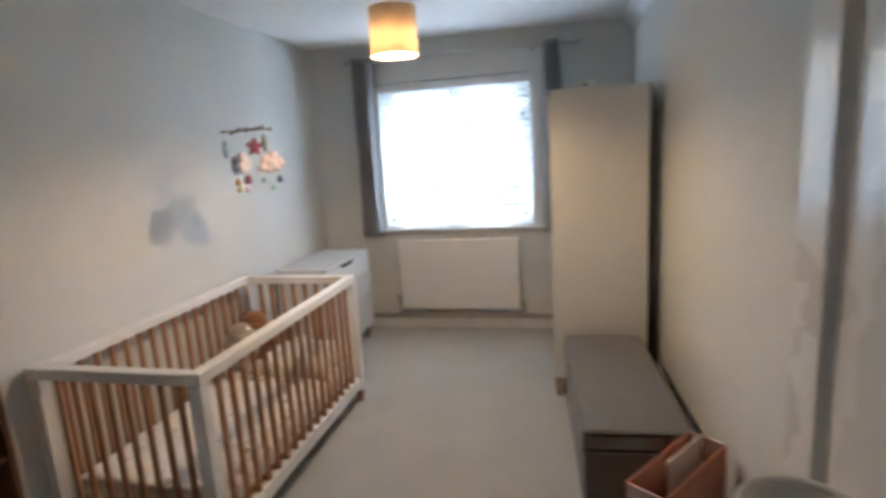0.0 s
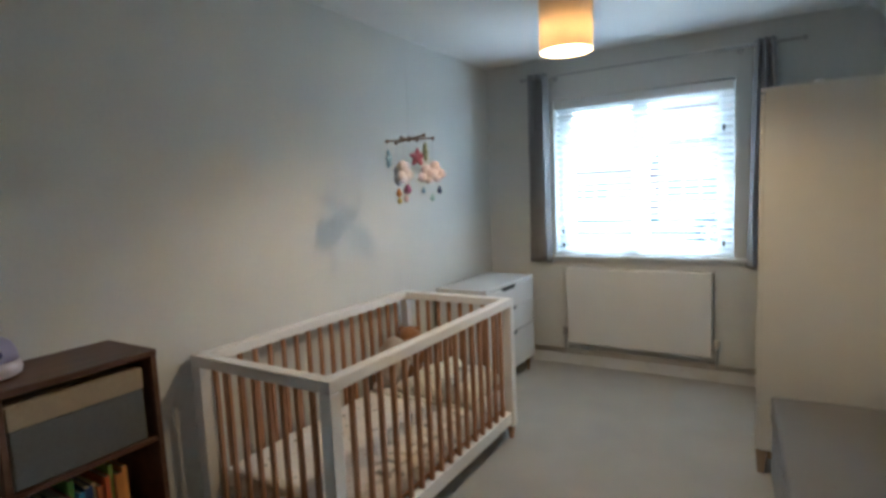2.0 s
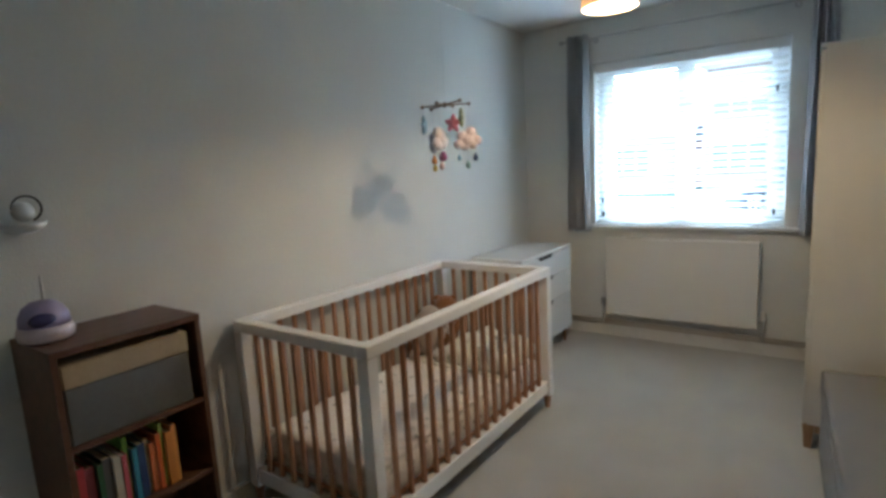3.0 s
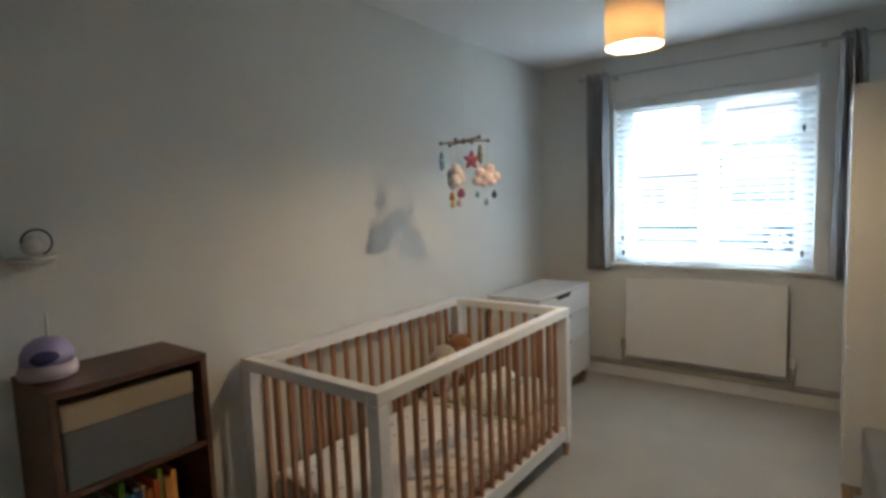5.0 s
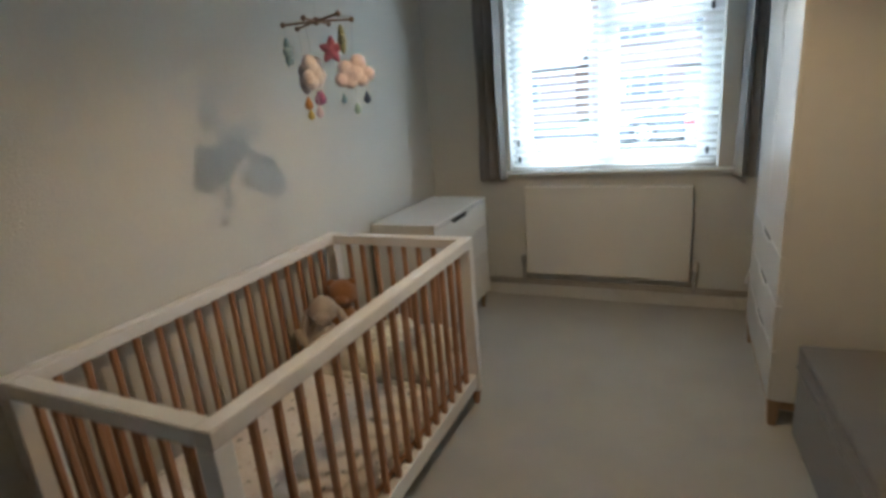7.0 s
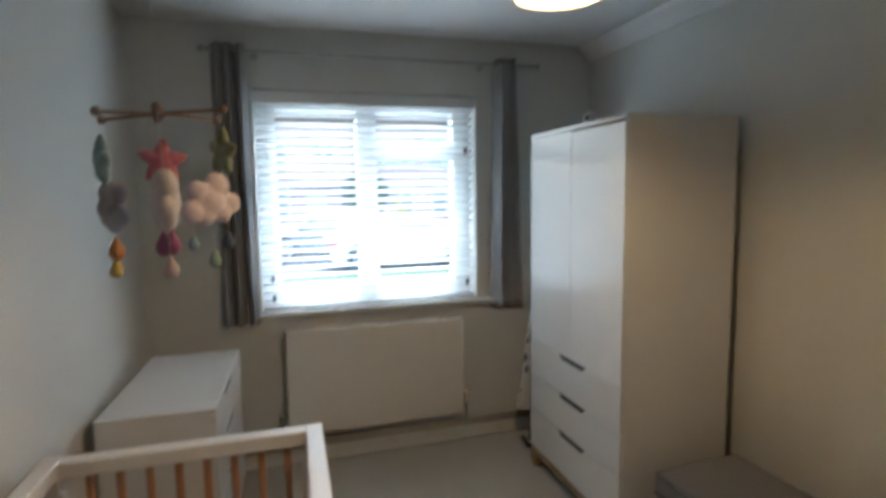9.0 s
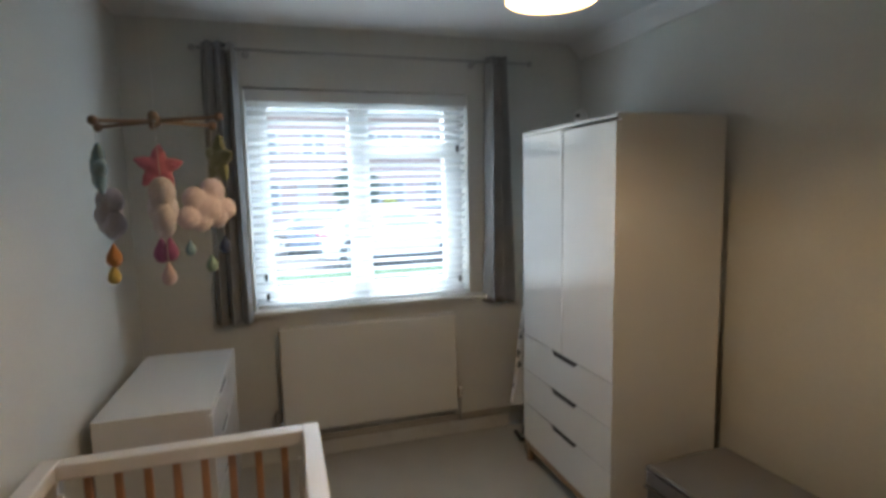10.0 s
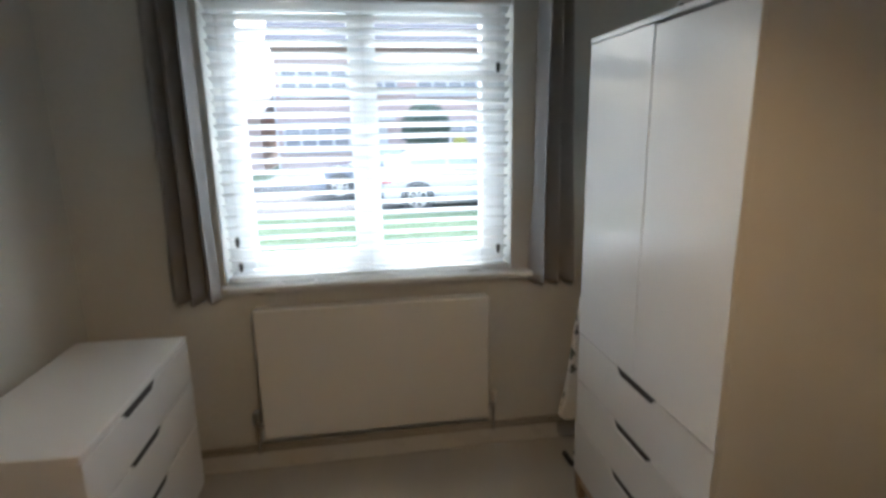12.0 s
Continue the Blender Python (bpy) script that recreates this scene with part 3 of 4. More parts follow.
def toy(name, at, s, lean, ears, material, label, turn=0.0):
    """A sitting soft toy, slumped a little to one side."""
    t = bmesh.new()
    x, y, z = at
    ball((x, y, z + 0.080 * s), 0.070 * s, 1.0, 0.85, 1.2, into=t)
    hx, hz = x + 0.02 * lean * s, z + 0.205 * s
    ball((hx, y - 0.012 * s, hz), 0.056 * s, 1.05, 0.95, 1.0, into=t)
    ball((hx, y - 0.058 * s, hz - 0.014 * s), 0.026 * s, 1.15, 0.9, 0.85, into=t)
    for k in (-1, 1):
        ball((x + k * 0.058 * s, y - 0.085 * s, z + 0.028 * s), 0.028 * s, 0.9, 2.0, 0.85, into=t)
        ball((x + k * 0.074 * s, y - 0.035 * s, z + 0.100 * s), 0.021 * s, 0.9, 1.1, 2.3, into=t, rot=Matrix.Rotation(k * 0.35, 3, "Y").to_4x4())
        if ears == "long":
            ball((hx + k * 0.074 * s, y - 0.012 * s, hz - 0.042 * s), 0.021 * s, 0.8, 0.9, 3.0, into=t, rot=Matrix.Rotation(-k * 0.34, 3, "Y").to_4x4())
        else:
            ball((hx + k * 0.040 * s, y, hz + 0.040 * s), 0.019 * s, 1.0, 0.6, 0.9, into=t)
    t = fuse(t, 0.0045 * s, 1)
    bmesh.ops.rotate(t, verts=t.verts, cent=at, matrix=Matrix.Rotation(radians(turn), 3, "Z"))
    tagged(part(name, t, material, smooth=True), label, "soft toy")


toy("bear", (-1.352, 3.225, 0.311), 1.22, 1, "round", FUR_B, "ginger plush bear sitting in the cot corner", 24)
toy("rabbit", (-1.345, 3.055, 0.311), 1.14, 1, "long", FUR_G, "beige plush rabbit with drooping ears in the cot", 27)

# chest of drawers
HX0, HX1, HY0, HY1, HZ = -1.440, -1.044, 3.742, 4.522, 0.764
chest = thing("chest_of_drawers", ((HX0 + HX1) / 2, (HY0 + HY1) / 2, 0), "white chest of three drawers on short oak legs", "chest of drawers")
b = box(HX0, HX1 - 0.0185, HY0, HY0 + 0.018, 0.115, HZ - 0.02, 0.001)
box(HX0, HX1 - 0.0185, HY1 - 0.018, HY1, 0.115, HZ - 0.02, 0.001, into=b)
box(HX0, HX0 + 0.008, HY0 + 0.018, HY1 - 0.018, 0.115, HZ - 0.02, into=b)
box(HX0 + 0.008, HX1 - 0.024, HY0 + 0.018, HY1 - 0.018, 0.115, 0.135, into=b)
part("carcass", b, FURN, chest)
part("top", box(HX0, HX1, HY0 - 0.002, HY1 + 0.002, HZ - 0.02, HZ, 0.002), FURN, chest)


def front(name, parent, x, y0, y1, z0, z1, cut, material, notch=0.026, depth=0.018, sign=1):
    """A drawer front or door whose top edge dips in a shallow pull."""
    c, w = cut
    pts = [(y0, z0), (y1, z0), (y1, z1)]
    if w:
        pts += [(c + w / 2, z1), (c + w / 2 - 0.030, z1 - notch), (c - w / 2 + 0.030, z1 - notch), (c - w / 2, z1)]
    pts += [(y0, z1)]
    fr = part(name, prism(pts, "x", min(x, x - sign * depth), max(x, x - sign * depth), 0.0015), material, parent)
    if w:
        # open slot is plugged with a near-black prism, its shade put in as colour
        g = 0.0016
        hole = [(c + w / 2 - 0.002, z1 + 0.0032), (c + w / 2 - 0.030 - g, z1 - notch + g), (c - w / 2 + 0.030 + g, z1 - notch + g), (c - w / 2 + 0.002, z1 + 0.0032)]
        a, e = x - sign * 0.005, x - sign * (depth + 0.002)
        part("pull_recess", prism(hole, "x", min(a, e), max(a, e)), SLOT_SHADOW, fr, "near-black fill painted in for the pull slot's shade")
    return fr


for z0, z1 in ((0.120, 0.392), (0.396, 0.575), (0.579, 0.738)):
    front("drawer", chest, HX1, HY0 + 0.0005, HY1 - 0.0005, z0, z1, (4.095, 0.245), FURN)
for y in (HY0 + 0.035, HY1 - 0.035):
    for x in (HX0 + 0.035, HX1 - 0.045):
        part("leg", rod((x, y, 0), (x, y, 0.116), 0.012, 0.02, 14), OAK_X, chest, "tapered oak leg")

chest.rotation_euler = (0, 0, radians(-1.6))

# wardrobe
GX0, GX1, GY0, GY1, GZ = 0.490, 1.024, 3.496, 4.325, 1.829
ward = thing("wardrobe", ((GX0 + GX1) / 2, (GY0 + GY1) / 2, 0), "white two-door wardrobe with three drawers on oak legs", "wardrobe")
b = box(GX0 + 0.0185, GX1, GY0, GY0 + 0.018, 0.122, GZ - 0.018, 0.001)
box(GX0 + 0.0185, GX1, GY1 - 0.018, GY1, 0.122, GZ - 0.018, 0.001, into=b)
box(GX1 - 0.008, GX1 - 0.001, GY0 + 0.018, GY1 - 0.018, 0.122, GZ - 0.018, into=b)
box(GX0 + 0.024, GX1 - 0.008, GY0 + 0.018, GY1 - 0.018, 0.122, 0.140, into=b)
part("carcass", b, FURN, ward)
part("top", box(GX0, GX1, GY0 - 0.001, GY1 + 0.001, GZ - 0.018, GZ, 0.002), FURN, ward)
GM = 3.905
front("door", ward, GX0, GY0 + 0.0005, GM - 0.0025, 0.736, GZ - 0.028, (0, 0), FURN, sign=-1)
front("door", ward, GX0, GM + 0.0025, GY1 - 0.002, 0.736, GZ - 0.021, (0, 0), FURN, sign=-1)
for z0, z1 in ((0.126, 0.340), (0.344, 0.534), (0.538, 0.732)):
    front("drawer", ward, GX0, GY0 + 0.0005, GY1 - 0.002, z0, z1, (3.895, 0.255), FURN, sign=-1)
part("plinth_rail", box(GX0 + 0.008, GX0 + 0.030, GY0 + 0.05, GY1 - 0.05, 0.080, 0.121, 0.002), OAK_X, ward, "oak rail under the front")
part("plinth_rail", box(GX0 + 0.05, GX1 - 0.05, GY0 + 0.008, GY0 + 0.030, 0.080, 0.121, 0.002), OAK_X, ward, "oak rail under the side")
for y in (GY0 + 0.026, GY1 - 0.026):
    for x in (GX0 + 0.026, GX1 - 0.026):
        t = box(x - 0.024, x + 0.024, y - 0.024, y + 0.024, 0.0, 0.1215, 0.004)
        for v in t.verts:
            k = 1 - 0.38 * (1 - v.co.z / 0.1215)
            v.co.x, v.co.y = x + (v.co.x - x) * k, y + (v.co.y - y) * k
        part("leg", t, OAK_X, ward, "tapered square oak leg")

# small white camera on the wardrobe
mon = thing("baby_monitor", (0.75, 4.18, GZ), "small white rounded baby monitor on the wardrobe", "baby monitor")
part("foot", lathe([(0.0, 0), (0.032, 0), (0.034, 0.006), (0.016, 0.014), (0.010, 0.040), (0.0, 0.041)], (0.75, 4.18, GZ)), GLOSS, mon, smooth=True)
part("head", ball((0.75, 4.18, GZ + 0.072), 0.036, 0.9, 0.9, 1.05), GLOSS, mon, smooth=True)
part("lens", ball((0.722, 4.160, GZ + 0.076), 0.010, u=12, v=8), BLACK, mon, "black lens", smooth=True)

# folded board in the gap beside the wardrobe
brd = thing("ironing_board", (0.66, 4.60, 0), "folded ironing board in a leaf-printed cover on black feet", "ironing board")
half = ((0.512, 0.245), (0.492, 0.262), (0.498, 0.300), (0.522, 0.400), (0.536, 0.520), (0.552, 0.660), (0.574, 0.810), (0.625, 0.925))
out = list(half) + [(1.40 - x, z) for x, z in reversed(half)]
part("cover", prism(out, "y", 4.490, 4.528, 0.008), LEAFCLOTH, brd)
part("leg", rod((0.60, 4.560, 0.02), (0.74, 4.560, 0.85), 0.011), BLACK, brd)
part("leg", rod((0.78, 4.585, 0.02), (0.66, 4.585, 0.85), 0.011), BLACK, brd)
foot = rod((0.520, 4.500, 0.078), (0.560, 4.500, 0.014), 0.012)
rod((0.560, 4.500, 0.014), (0.83, 4.575, 0.014), 0.013, into=foot)
part("foot", foot, BLACK, brd)
part("hinge", box(0.66, 0.74, 4.529, 4.600, 0.60, 0.66, 0.004), BLACK, brd)

# storage bench
EX0, EX1, EY0, EY1, EZ = 0.576, 0.990, 2.300, 3.372, 0.456
bench = thing("storage_bench", ((EX0 + EX1) / 2, (EY0 + EY1) / 2, 0), "grey fabric storage bench with a padded lid against the wall", "bench")
part("body", box(EX0 + 0.006, EX1 - 0.006, EY0 + 0.006, EY1 - 0.006, 0.078, 0.354, 0.012, 3), BENCHC, bench, smooth=True)
t = box(EX0, EX1, EY0, EY1, 0.361, EZ - 0.006)
bmesh.ops.subdivide_edges(t, edges=t.edges, cuts=9, use_grid_fill=True)
for v in t.verts:
    u, w = abs(2 * (v.co.x - EX0) / (EX1 - EX0) - 1), abs(2 * (v.co.y - EY0) / (EY1 - EY0) - 1)
    if v.co.z > 0.40:
        v.co.z += 0.010 * (1 - u * u) * (1 - w * w) + 0.002 * noise.noise((v.co.x * 7, v.co.y * 7, 4.0))
rim = [e for e in t.edges if e.is_manifold and e.calc_face_angle(0) > 1.0]
bmesh.ops.bevel(t, geom=rim, offset=0.019, segments=5, profile=0.55, affect="EDGES")
part("lid", t, BENCHC, bench, smooth=True)
part("piping", box(EX0 - 0.002, EX1 + 0.002, EY0 - 0.002, EY1 + 0.002, 0.353, 0.361, 0.003), BENCHC, bench)
for x in (EX0 + 0.05, EX1 - 0.05):
    for y in (EY0 + 0.06, EY1 - 0.06):
        part("leg", lathe([(0.0, 0), (0.013, 0), (0.015, 0.004), (0.021, 0.05), (0.024, 0.072), (0.022, 0.0785), (0.0, 0.0785)], (x, y, 0), 20), OAK_X, bench, "short turned wooden leg", smooth=True)
bench.rotation_euler = (0, 0, radians(2.8))

# bookcase
KX0, KX1, KY0, KY1, KZ = -1.484, -1.194, 1.158, 1.594, 0.958
bk = thing("bookcase", ((KX0 + KX1) / 2, (KY0 + KY1) / 2, 0), "small dark walnut bookcase with a fabric box and books", "bookcase")
part("side", box(KX0, KX1, KY0, KY0 + 0.018, 0, KZ - 0.02, 0.0015), WALNUT, bk)
part("side", box(KX0, KX1, KY1 - 0.018, KY1, 0, KZ - 0.02, 0.0015), WALNUT, bk)
part("top", box(KX0, KX1 + 0.002, KY0 - 0.001, KY1 + 0.001, KZ - 0.02, KZ, 0.0015), WALNUT, bk)
part("back", box(KX0, KX0 + 0.006, KY0 + 0.018, KY1 - 0.018, 0.05, KZ - 0.02), WALNUT, bk)
SHELVES = (0.06, 0.405, 0.668)
for z in SHELVES:
    part("shelf", box(KX0 + 0.006, KX1 - 0.004, KY0 + 0.018, KY1 - 0.018, z - 0.016, z, 0.001), WALNUT, bk)
part("kickboard", box(KX1 - 0.03, KX1 - 0.012, KY0 + 0.018, KY1 - 0.018, 0, 0.044), WALNUT, bk)
BOXG = mat("grey felt", (0.135, 0.132, 0.125), 0.95, var=0.1, scale=9, fine=0.15, bump=0.6, bscale=300, sheen=0.2)
BOXC = mat("cream canvas", (0.40, 0.31, 0.20), 0.95, var=0.06, scale=8, fine=0.1, bump=0.5, bscale=300)
sb = thing("storage_box", (KX1 - 0.15, (KY0 + KY1) / 2, SHELVES[2]), "fabric storage box with a cream top over grey", "storage box")
part("body", box(KX0 + 0.02, KX1 - 0.012, KY0 + 0.026, KY1 - 0.046, SHELVES[2] + 0.001, 0.838, 0.006), BOXG, sb)
part("band", box(KX0 + 0.02, KX1 - 0.010, KY0 + 0.024, KY1 - 0.044, 0.8385, 0.908, 0.006), BOXC, sb, "cream canvas band")
y = KY0 + 0.026
rb = random.Random(5)
COLS = ((0.50, 0.05, 0.06), (0.45, 0.10, 0.12), (0.03, 0.10, 0.05), (0.10, 0.10, 0.12), (0.62, 0.58, 0.52), (0.60, 0.12, 0.16), (0.16, 0.38, 0.07), (0.05, 0.25, 0.42),
        (0.03, 0.06, 0.18), (0.65, 0.48, 0.25), (0.60, 0.16, 0.04), (0.58, 0.12, 0.03), (0.30, 0.42, 0.06), (0.55, 0.20, 0.04), (0.62, 0.25, 0.05), (0.10, 0.12, 0.15), (0.55, 0.60, 0.66))
PAGES = mat("book pages", (0.70, 0.66, 0.55), 0.9)
for k, col in enumerate(COLS):
    w = rb.choice((0.012, 0.015, 0.018, 0.022, 0.026))
    if y + w > KY1 - 0.10:
        break
    h, d = rb.uniform(0.165, 0.222), rb.uniform(0.13, 0.19)
    bkk = thing("book", (KX1 - 0.03 - d / 2, y + w / 2, SHELVES[1]), "thin picture book standing upright on the shelf", "book", "books in the bookcase")
    pm = mat("book cover", col, 0.4, var=0.15, scale=20, fine=0.05)
    fx = KX1 - 0.025 - rb.uniform(0, 0.03)
    bb = box(fx - d, fx, y, y + 0.002, SHELVES[1] + 0.001, SHELVES[1] + h)
    box(fx - d, fx, y + w - 0.002, y + w, SHELVES[1] + 0.001, SHELVES[1] + h, into=bb)
    box(fx - 0.002, fx, y + 0.002, y + w - 0.002, SHELVES[1] + 0.001, SHELVES[1] + h, into=bb)
    part("cover", bb, pm, bkk)
    part("page_block", box(fx - d + 0.003, fx - 0.0025, y + 0.0022, y + w - 0.0022, SHELVES[1] + 0.003, SHELVES[1] + h - 0.004), PAGES, bkk)
    y += w + rb.uniform(0.0005, 0.002)

# night light on the bookcase
LILAC = mat("lilac plastic", (0.38, 0.34, 0.54), 0.35, var=0.05)
PINKISH = mat("pale pink plastic", (0.66, 0.58, 0.62), 0.35, var=0.05)
LENSB = mat("dark blue plastic", (0.07, 0.075, 0.19), 0.2)
nl = thing("night_light", (-1.36, 1.215, KZ), "white and lilac domed night light on the bookcase", "night light")
part("base", lathe([(0.0, 0.0), (0.056, 0.0), (0.070, 0.009), (0.074, 0.028), (0.067, 0.048), (0.0, 0.05)], (-1.36, 1.215, KZ)), PINKISH, nl, "pale pink base", smooth=True)
part("dome", lathe([(0.066, 0.049), (0.064, 0.074), (0.052, 0.100), (0.031, 0.116), (0.0, 0.121)], (-1.36, 1.215, KZ)), LILAC, nl, smooth=True)
part("lens", ball((-1.311, 1.198, KZ + 0.070), 0.034, 0.6, 1.15, 0.62), LENSB, nl, "dark blue window", smooth=True)
part("aerial", rod((-1.37, 1.225, KZ + 0.112), (-1.37, 1.225, KZ + 0.19), 0.006, 0.003), GLOSS, nl)

# wall bracket with a ring
rs = thing("wall_shelf", (XL, 1.24, 1.29), "small white half-bowl wall shelf holding a ball and hoop", "shelf")
bowl = bmesh.new()
rings = []
for r, z in ((0.0, 0.0), (0.030, 0.002), (0.048, 0.009), (0.060, 0.020), (0.066, 0.033), (0.060, 0.033), (0.050, 0.016), (0.0, 0.008)):
    rings.append([bowl.verts.new((XL + 0.001 + 1.35 * r * math.sin(math.pi * k / 20), 1.24 - r * math.cos(math.pi * k / 20), 1.270 + z)) for k in range(21)])
for a, c in zip(rings, rings[1:]):
    for k in range(20):
        bowl.faces.new((a[k], a[k + 1], c[k + 1], c[k]))
bmesh.ops.remove_doubles(bowl, verts=bowl.verts, dist=0.0003)
bmesh.ops.recalc_face_normals(bowl, faces=bowl.faces)
part("bowl", bowl, GLOSS, rs, smooth=True)
part("ball", ball((XL + 0.05, 1.235, 1.336), 0.030), GLOSS, rs, smooth=True)
hoop = bmesh.new()
prev = None
for k in range(25):
    a = radians(-70 + 250 * k / 24)
    p = (XL + 0.055, 1.245 + 0.038 * math.cos(a), 1.345 + 0.038 * math.sin(a))
    if prev:
        rod(prev, p, 0.0032, seg=8, into=hoop)
    prev = p
part("hoop", hoop, BLACK, rs)


# ---- nursery mobile ----
def felt(name, c):
    return mat(name, c, 0.95, var=0.08, scale=25, fine=0.2, fscale=350, bump=0.8, bscale=450, sheen=0.4)


F_PINK, F_TEAL, F_GREEN = felt("coral felt", (0.68, 0.22, 0.31)), felt("teal felt", (0.27, 0.43, 0.52)), felt("sage felt", (0.30, 0.34, 0.21))
F_GREY, F_CREAM, F_BLUSH = felt("pale grey felt", (0.50, 0.51, 0.61)), felt("cream felt", (0.77, 0.72, 0.79)), felt("blush felt", (0.77, 0.67, 0.75))
F_ORANGE, F_YELLOW, F_PLUM = felt("orange felt", (0.62, 0.29, 0.10)), felt("yellow felt", (0.68, 0.54, 0.16)), felt("plum felt", (0.42, 0.13, 0.29))
F_PEACH, F_NAVY, F_MINT = felt("peach felt", (0.74, 0.58, 0.61)), felt("navy felt", (0.07, 0.10, 0.19)), felt("mint felt", (0.34, 0.50, 0.43))
STICK = wood("mobile beech", (0.20, 0.14, 0.105), (0.34, 0.25, 0.19), 0)
mob = thing("baby_mobile", (-1.003, 2.852, ZC), "felt star and cloud mobile hanging above the cot", "mobile")
TIPS = {"teal": (-1.091, 2.789, 1.690), "grey": (-1.110, 2.888, 1.688), "cream": (-0.990, 2.768, 1.698),
        "pink": (-1.026, 2.958, 1.700), "sage": (-0.884, 2.806, 1.702), "blush": (-0.908, 2.922, 1.697)}
HUB = (-1.003, 2.852, 1.697)
for tip in TIPS.values():
    part("dowel", rod(HUB, tip, 0.0042, 0.0034), STICK, mob)
    part("end_bead", ball(tip, 0.0088, u=12, v=8), STICK, mob, smooth=True)
part("hub", ball(HUB, 0.0135), STICK, mob, smooth=True)
part("hanging_cord", rod((HUB[0], HUB[1], HUB[2] + 0.01), (HUB[0], HUB[1], ZC - 0.01), 0.0005, seg=6), CORD, mob)
part("ceiling_hook", lathe([(0.0, 0), (0.012, 0), (0.010, -0.006), (0.003, -0.016), (0.0, -0.017)], (HUB[0], HUB[1], ZC - 0.0005)), GLOSS, mob)


def star(name, c, r, turn, material, lean=0.0):
    """Stuffed felt star: five padded arms fused round a full middle."""
    t = ball((0, 0, 0), 0.46 * r, 1, 0.62, 1, 18, 12)
    for k in range(5):
        a = 2 * math.pi * k / 5
        arm = Matrix.Rotation(a, 4, "Y")
        d = arm @ Vector((0, 0, 1))
        ball(d * 0.42 * r, r, 0.30, 0.22, 0.46, 14, 10, into=t, rot=arm)
        ball(d * 0.70 * r, r, 0.155, 0.14, 0.30, 12, 8, into=t, rot=arm)
    t = fuse(t, 0.0028, 2)
    bmesh.ops.transform(t, matrix=pose(*c, 0, lean, turn), verts=t.verts)
    return part(name, t, material, mob, smooth=True)


def cloud(name, c, w, turn, material, lean=0.0):
    """Stuffed felt cloud: overlapping puffs fused into one cushion."""
    t = bmesh.new()
    for px, pz, pr in ((0, 0.02, 0.25), (-0.36, -0.07, 0.185), (0.37, -0.06, 0.185), (-0.20, 0.20, 0.19), (0.17, 0.26, 0.215), (-0.14, -0.16, 0.18), (0.18, -0.17, 0.18)):
        ball((px * w, 0, pz * w), pr * w, 1, 0.78, 1, 18, 12, into=t)
    t = fuse(t, 0.0035, 3)
    bmesh.ops.transform(t, matrix=pose(*c, 0, lean, turn), verts=t.verts)
    return part(name, t, material, mob, smooth=True)


def drop(name, c, h, material):
    return part(name, lathe([(0.0, -0.5 * h), (0.20 * h, -0.42 * h), (0.30 * h, -0.22 * h), (0.27 * h, 0.0), (0.14 * h, 0.25 * h), (0.04 * h, 0.44 * h), (0.0, 0.5 * h)], c, 16), material, mob, smooth=True)


def string(a, b):
    part("string", rod(a, b, 0.0005, seg=5), CORD, mob)


# each hanging row: star or cloud, then drops below
star("star", (-1.089, 2.793, 1.603), 0.050, -66, F_TEAL, 12)
string(TIPS["teal"], (-1.089, 2.793, 1.655))
star("star", (-1.020, 2.945, 1.612), 0.050, 6, F_PINK, 4)
string(TIPS["pink"], (-1.020, 2.945, 1.672))
star("star", (-0.890, 2.820, 1.622), 0.050, -55, F_GREEN, 8)
string(TIPS["sage"], (-0.890, 2.820, 1.680))
cloud("cloud", (-1.104, 2.890, 1.516), 0.126, -62, F_GREY, 10)
string(TIPS["grey"], (-1.104, 2.890, 1.565))
cloud("cloud", (-0.988, 2.780, 1.527), 0.138, -78, F_CREAM, 8)
string(TIPS["cream"], (-0.988, 2.780, 1.59))
cloud("cloud", (-0.931, 2.935, 1.522), 0.136, 47, F_BLUSH, -8)
string(TIPS["blush"], (-0.931, 2.935, 1.575))
for x, y, z0, z, h, m in ((-1.100, 2.880, 1.48, 1.438, 0.050, F_ORANGE), (-1.106, 2.892, 1.41, 1.398, 0.042, F_YELLOW),
                          (-1.000, 2.806, 1.49, 1.451, 0.052, F_PLUM), (-0.984, 2.800, 1.49, 1.453, 0.050, F_PLUM), (-0.986, 2.780, 1.50, 1.408, 0.046, F_PEACH),
                          (-0.964, 2.903, 1.49, 1.443, 0.036, F_TEAL), (-0.926, 2.922, 1.48, 1.406, 0.042, F_MINT), (-0.900, 2.953, 1.49, 1.442, 0.044, F_NAVY)):
    string((x, y, z0), (x, y, z))
    drop("drop", (x, y, z), h, m)

# ---- things by the door ----
TERRA = mat("orange-pink canvas", (0.52, 0.22, 0.15), 0.9, var=0.1, scale=9, fine=0.12, bump=0.5, bscale=250)
PINKC = mat("pink card", (0.60, 0.42, 0.38), 0.8, var=0.05)
CARD = mat("white card", (0.74, 0.71, 0.66), 0.7)
crate = thing("toy_box", (0.894, 2.037, 0), "open orange-pink canvas toy box beside the bench", "toy box")
M = pose(0.894, 2.037, 0, 0, 0, -37.7)


def local(bm):
    bmesh.ops.transform(bm, matrix=M, verts=bm.verts)
    return bm


